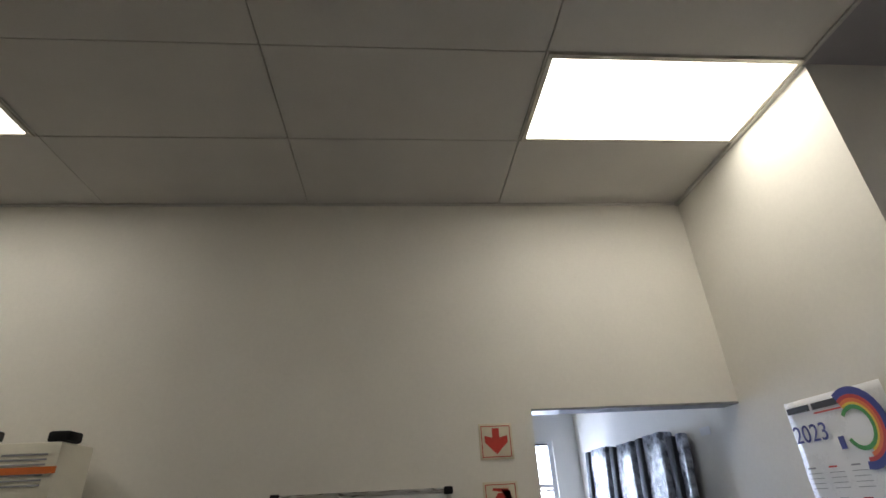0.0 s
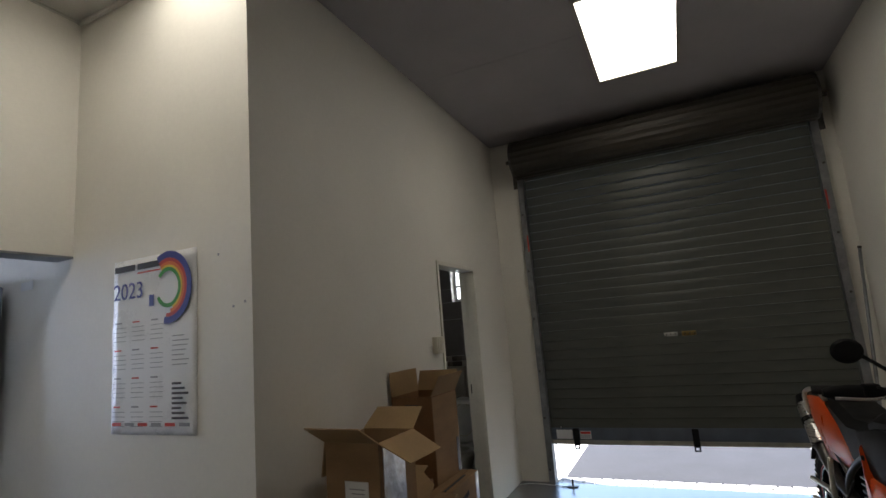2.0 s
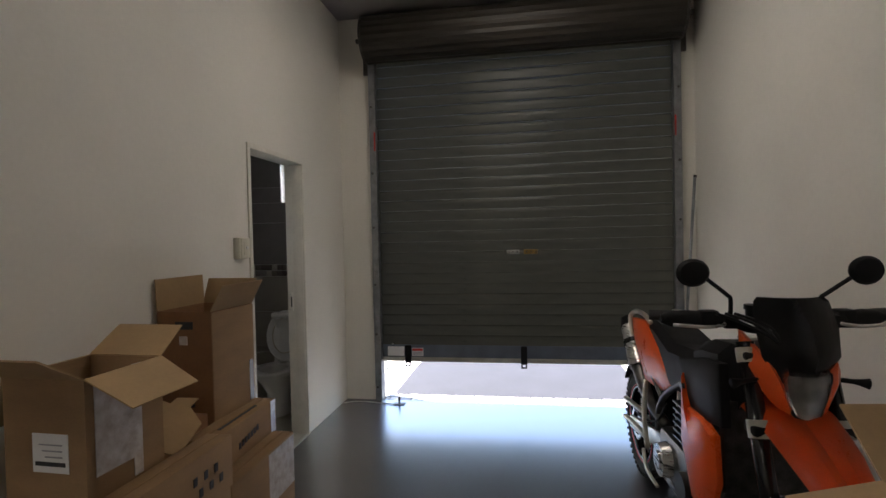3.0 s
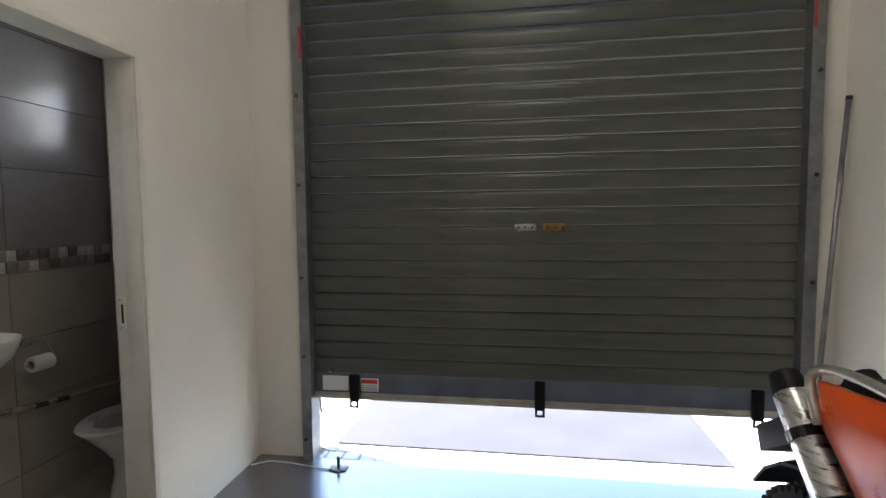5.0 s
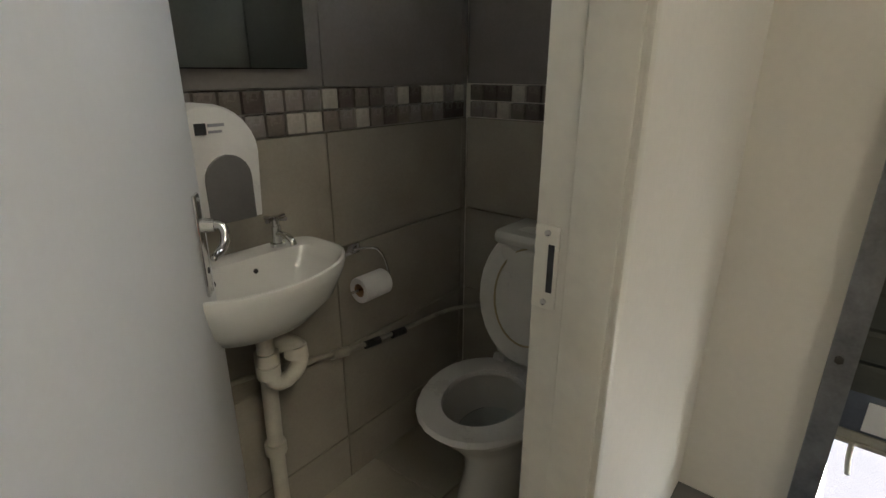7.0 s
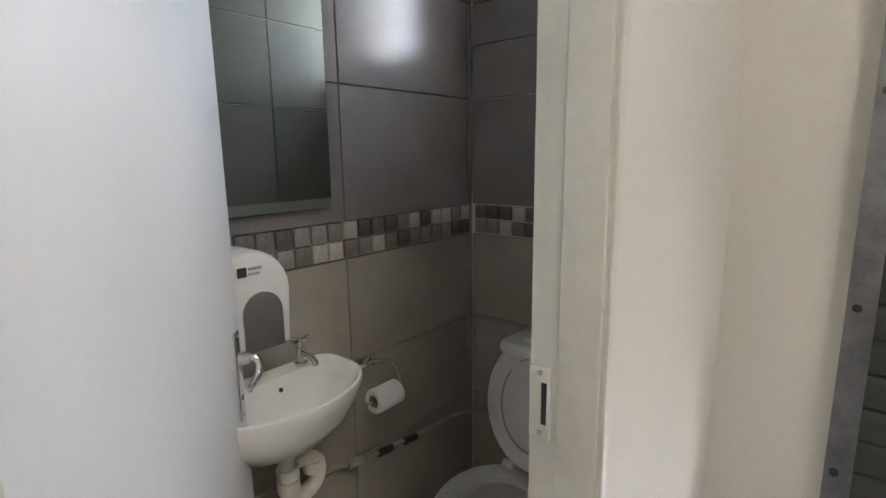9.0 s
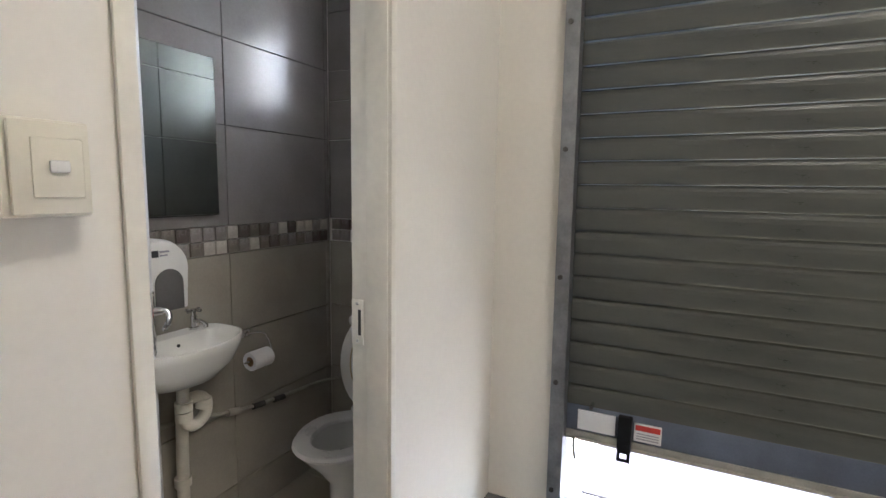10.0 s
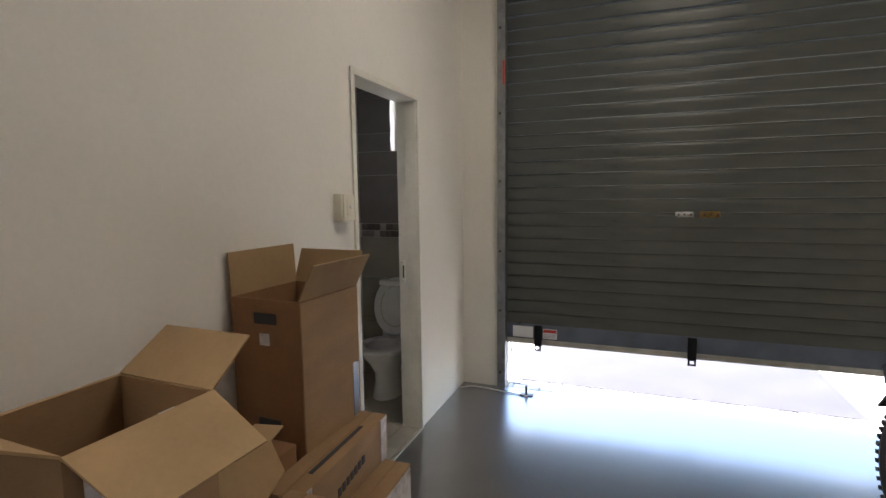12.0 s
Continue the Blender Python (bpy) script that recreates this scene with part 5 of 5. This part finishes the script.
    barrel("bulb", M_STEEL, hl, ((1.595, yc, 1.02), (1.63, yc, 1.02), 0.016))
    solid("divider", M_CHROME, hl, (1.60, yc - 0.06, 0.985, 1.638, yc + 0.06, 0.992))
    b = bmesh.new()
    loft(b, [[(1.648, yc + u, v) for u, v in face], [(1.662, yc + u * 0.96, 0.995 + (v - 0.995) * 0.96) for u, v in face], [(1.672, yc + u * 0.6, 0.995 + (v - 0.995) * 0.6) for u, v in face]])
    ln = part("lens", b, M_LENS, hl, "clear lens")
    ln.visible_shadow = False
    # smoked screen above the headlight
    b = bmesh.new()
    rows_s = []
    for f, z_, x_, w_ in ((0, 1.055, 1.665, 0.085), (0.25, 1.11, 1.668, 0.122), (0.6, 1.20, 1.645, 0.130), (0.9, 1.285, 1.612, 0.120), (1.0, 1.30, 1.605, 0.105)):
        rows_s.append([(x_ - 0.05 * (abs(k - 4) / 4) ** 2, yc + w_ * (k - 4) / 4, z_) for k in range(9)])
    vs_ = [[b.verts.new(p) for p in r_] for r_ in rows_s]
    for r0, r1 in zip(vs_, vs_[1:]):
        for k in range(8):
            b.faces.new((r0[k], r0[k + 1], r1[k + 1], r1[k]))
    bmesh.ops.solidify(b, geom=list(b.faces), thickness=0.004)
    part("windscreen", b, M_SCREEN, bike, "smoked dark windscreen")
    # front mudguard with its raised middle
    b = bmesh.new()
    rows_f = []
    for x_, z_, w_ in ((1.36, 0.84, 0.10), (1.46, 0.90, 0.135), (1.56, 0.88, 0.13), (1.68, 0.82, 0.115), (1.82, 0.73, 0.085), (1.93, 0.65, 0.045)):
        rows_f.append([(x_, yc + 0.02 + w_ * u, z_ - d_) for u, d_ in ((-1, 0.045), (-0.8, 0.015), (-0.35, 0.0), (0, 0.015), (0.35, 0.0), (0.8, 0.015), (1, 0.045))])
    vs_ = [[b.verts.new(p) for p in r_] for r_ in rows_f]
    for r0, r1 in zip(vs_, vs_[1:]):
        for k in range(6):
            b.faces.new((r0[k], r0[k + 1], r1[k + 1], r1[k]))
    bmesh.ops.solidify(b, geom=list(b.faces), thickness=0.005)
    part("front_mudguard", b, M_ORANGE, bike, "orange front mudguard")
    # the bars, the headlight cowl and the mudguard sit back towards the fork
    bars, nose = pose(-0.05, 0.0, -0.035), pose(-0.15, 0.0, -0.04)
    seats = {"handlebar": bars, "grip": bars, "hand_guard": bars, "lever": bars, "switch_cluster": bars, "lever_perch": bars, "mirror_stem": bars, "mirror_head": bars,
             "reservoir": bars, "dash": bars, "headlight": nose, "cowl_panel": nose, "windscreen": nose, "indicator": nose, "front_mudguard": pose(-0.09, -0.03, 0.02)}
    for ob in bike.children:
        kind_of = ob.name.split(".")[0]
        if kind_of in seats:
            ob.matrix_basis = seats[kind_of]
    rod("side_stand", M_DARKSTEEL, bike, [(0.70, 0.15, 0.30), (0.72, 0.26, 0.02)], 0.013, smooth=False)
    solid("stand_foot", M_DARKSTEEL, bike, (0.68, 0.23, 0.0, 0.76, 0.29, 0.02), bevel=0.004)


motorcycle()

# ---- small pieces: tiles and pavers ----
wall_t = bpy.data.objects["wall_washroom_inner"]


def shared_tile(name, w, d, h, bev, mat):
    b = bmesh.new()
    plate(b, [(0, 0), (w, 0), (w, d), (0, d)], h, "xy", 0)
    if bev:
        top = [v for v in b.verts if v.co.z > h / 2]
        for v in b.verts:
            if v.co.z > h / 2:
                v.co.x += bev if v.co.x < w / 2 else -bev
                v.co.y += bev if v.co.y < d / 2 else -bev
    m_ = bpy.data.meshes.new(name)
    b.to_mesh(m_)
    b.free()
    m_.materials.append(mat)
    return m_


def lay(name, key, cache, mat, w, d, h, bev, m, parent):
    k = (key, round(w, 3), round(d, 3))
    if k not in cache:
        cache[k] = shared_tile(name, w, d, h, bev, mat)
    o = new(name, cache[k])
    o.parent, o.matrix_basis = parent, m
    return o


cache = {}
rows_ = [(-0.004, 0.17, 0), (0.17, 0.50, 0), (0.50, 0.83, 0), (0.83, 1.163, 0), (1.277, 1.67, 1), (1.67, 2.005, 1), (2.005, 2.34, 1), (2.34, 2.75, 1)]
J = 0.0015
for z0, z1, top in rows_:
    mat = (M_TILE, M_TILETOP)[top]
    # the long wall with the basin
    for x0, x1 in ((3.97, 4.46), (4.46, 5.06), (5.06, 5.66), (5.66, X_TILE + 0.0)):
        if x1 - x0 > 0.02:
            lay("tile", top, cache, mat, x1 - x0 - 2 * J, z1 - z0 - 2 * J, 0.012, 0.001, Matrix.Translation((x0 + J, Y_TILE + 0.012, z0 + J)) @ pose(0, 0, 0, 90, 0, 0), wall_t)
    # the end wall behind the cistern
    for y0, y1 in ((1.94, 2.33), (2.33, 2.70)):
        pieces = [(y0, y1, z0, z1)]
        if z0 < 2.28 and z1 > 1.86:
            pieces = [p for p in ((y0, y1, z0, 1.86), (y0, y1, 2.28, z1), (y0, 2.05, max(z0, 1.86), min(z1, 2.28)) if y0 < 2 else (2.40, y1, max(z0, 1.86), min(z1, 2.28))) if p[3] - p[2] > 0.02]
        for a, b, c, d in pieces:
            lay("tile", top, cache, mat, b - a - 2 * J, d - c - 2 * J, 0.012, 0.001, Matrix.Translation((X_TILE + 0.012, a + J, c + J)) @ Matrix(((0, 0, -1, 0), (1, 0, 0, 0), (0, 1, 0, 0), (0, 0, 0, 1))), wall_t)
    # the door wall, inside
    for x0, x1 in ((3.97, DOOR0 - 0.002), (DOOR0, DOOR1), (DOOR1 + 0.002, 5.29), (5.29, X_TILE)):
        zb = max(z0, DOOR_H + 0.004) if x0 == DOOR0 else z0
        if z1 - zb > 0.02:
            lay("tile", top, cache, mat, x1 - x0 - 2 * J, z1 - zb - 2 * J, 0.012, 0.001, Matrix.Translation((x0 + J, Y_WC_IN - 0.002, z1 - J)) @ pose(0, 0, 0, -90, 0, 0), wall_t)
q = 0.0565
for r in range(2):
    for k in range(30):
        mat = M_MOSAIC[random.choices((0, 1, 2, 3), (4, 3, 2, 3))[0]]
        lay("mosaic_tile", mat.name, cache, mat, q - 0.003, q - 0.003, 0.012, 0.002, Matrix.Translation((3.98 + k * q, Y_TILE + 0.012, 1.1635 + r * q + 0.0015)) @ pose(0, 0, 0, 90, 0, 0), wall_t)
    for k in range(13):
        mat = M_MOSAIC[random.choices((0, 1, 2, 3), (4, 3, 2, 3))[0]]
        lay("mosaic_tile", mat.name, cache, mat, q - 0.003, q - 0.003, 0.012, 0.002, Matrix.Translation((X_TILE + 0.012, 1.955 + k * q, 1.1635 + r * q + 0.0015)) @ Matrix(((0, 0, -1, 0), (1, 0, 0, 0), (0, 1, 0, 0), (0, 0, 0, 1))), wall_t)
bed = bpy.data.objects["washroom_floor_bed"]
for i in range(6):
    for j in range(3):
        x0, y0 = 3.97 + i * 0.30, 1.795 + j * 0.30
        x1, y1 = min(x0 + 0.30, X_TILE), min(y0 + 0.30, Y_TILE)
        if j == 0:
            if not (x1 > DOOR0 + 0.03 and x0 < DOOR1 - 0.03):
                continue
            x0, x1, y0 = max(x0, DOOR0 + 0.03), min(x1, DOOR1 - 0.03), 1.835
            y1 = 1.952
        elif j == 1:
            y0, y1 = 1.955, 2.395
        else:
            y0, y1 = 2.395, Y_TILE
        if x1 - x0 > 0.02:
            lay("floor_tile", "f", cache, M_FTILE, x1 - x0 - 0.003, y1 - y0 - 0.003, 0.010, 0.001, pose(x0, y0, -0.004), bed)
thr = bpy.data.objects["threshold"]
for r in range(2):
    yy = SH0 + 0.01 - (0.05 if r else 0)
    while yy < SH1 - 0.02:
        w = 0.105
        y0, y1 = max(yy, SH0), min(yy + w, SH1)
        if y1 - y0 > 0.02:
            lay("paver", "p", cache, M_PAVER, 0.092, y1 - y0 - 0.006, 0.02, 0.004, pose(X_END + 0.005 + r * 0.098, y0, -0.022 + random.uniform(-0.002, 0.002)), thr)
        yy += w
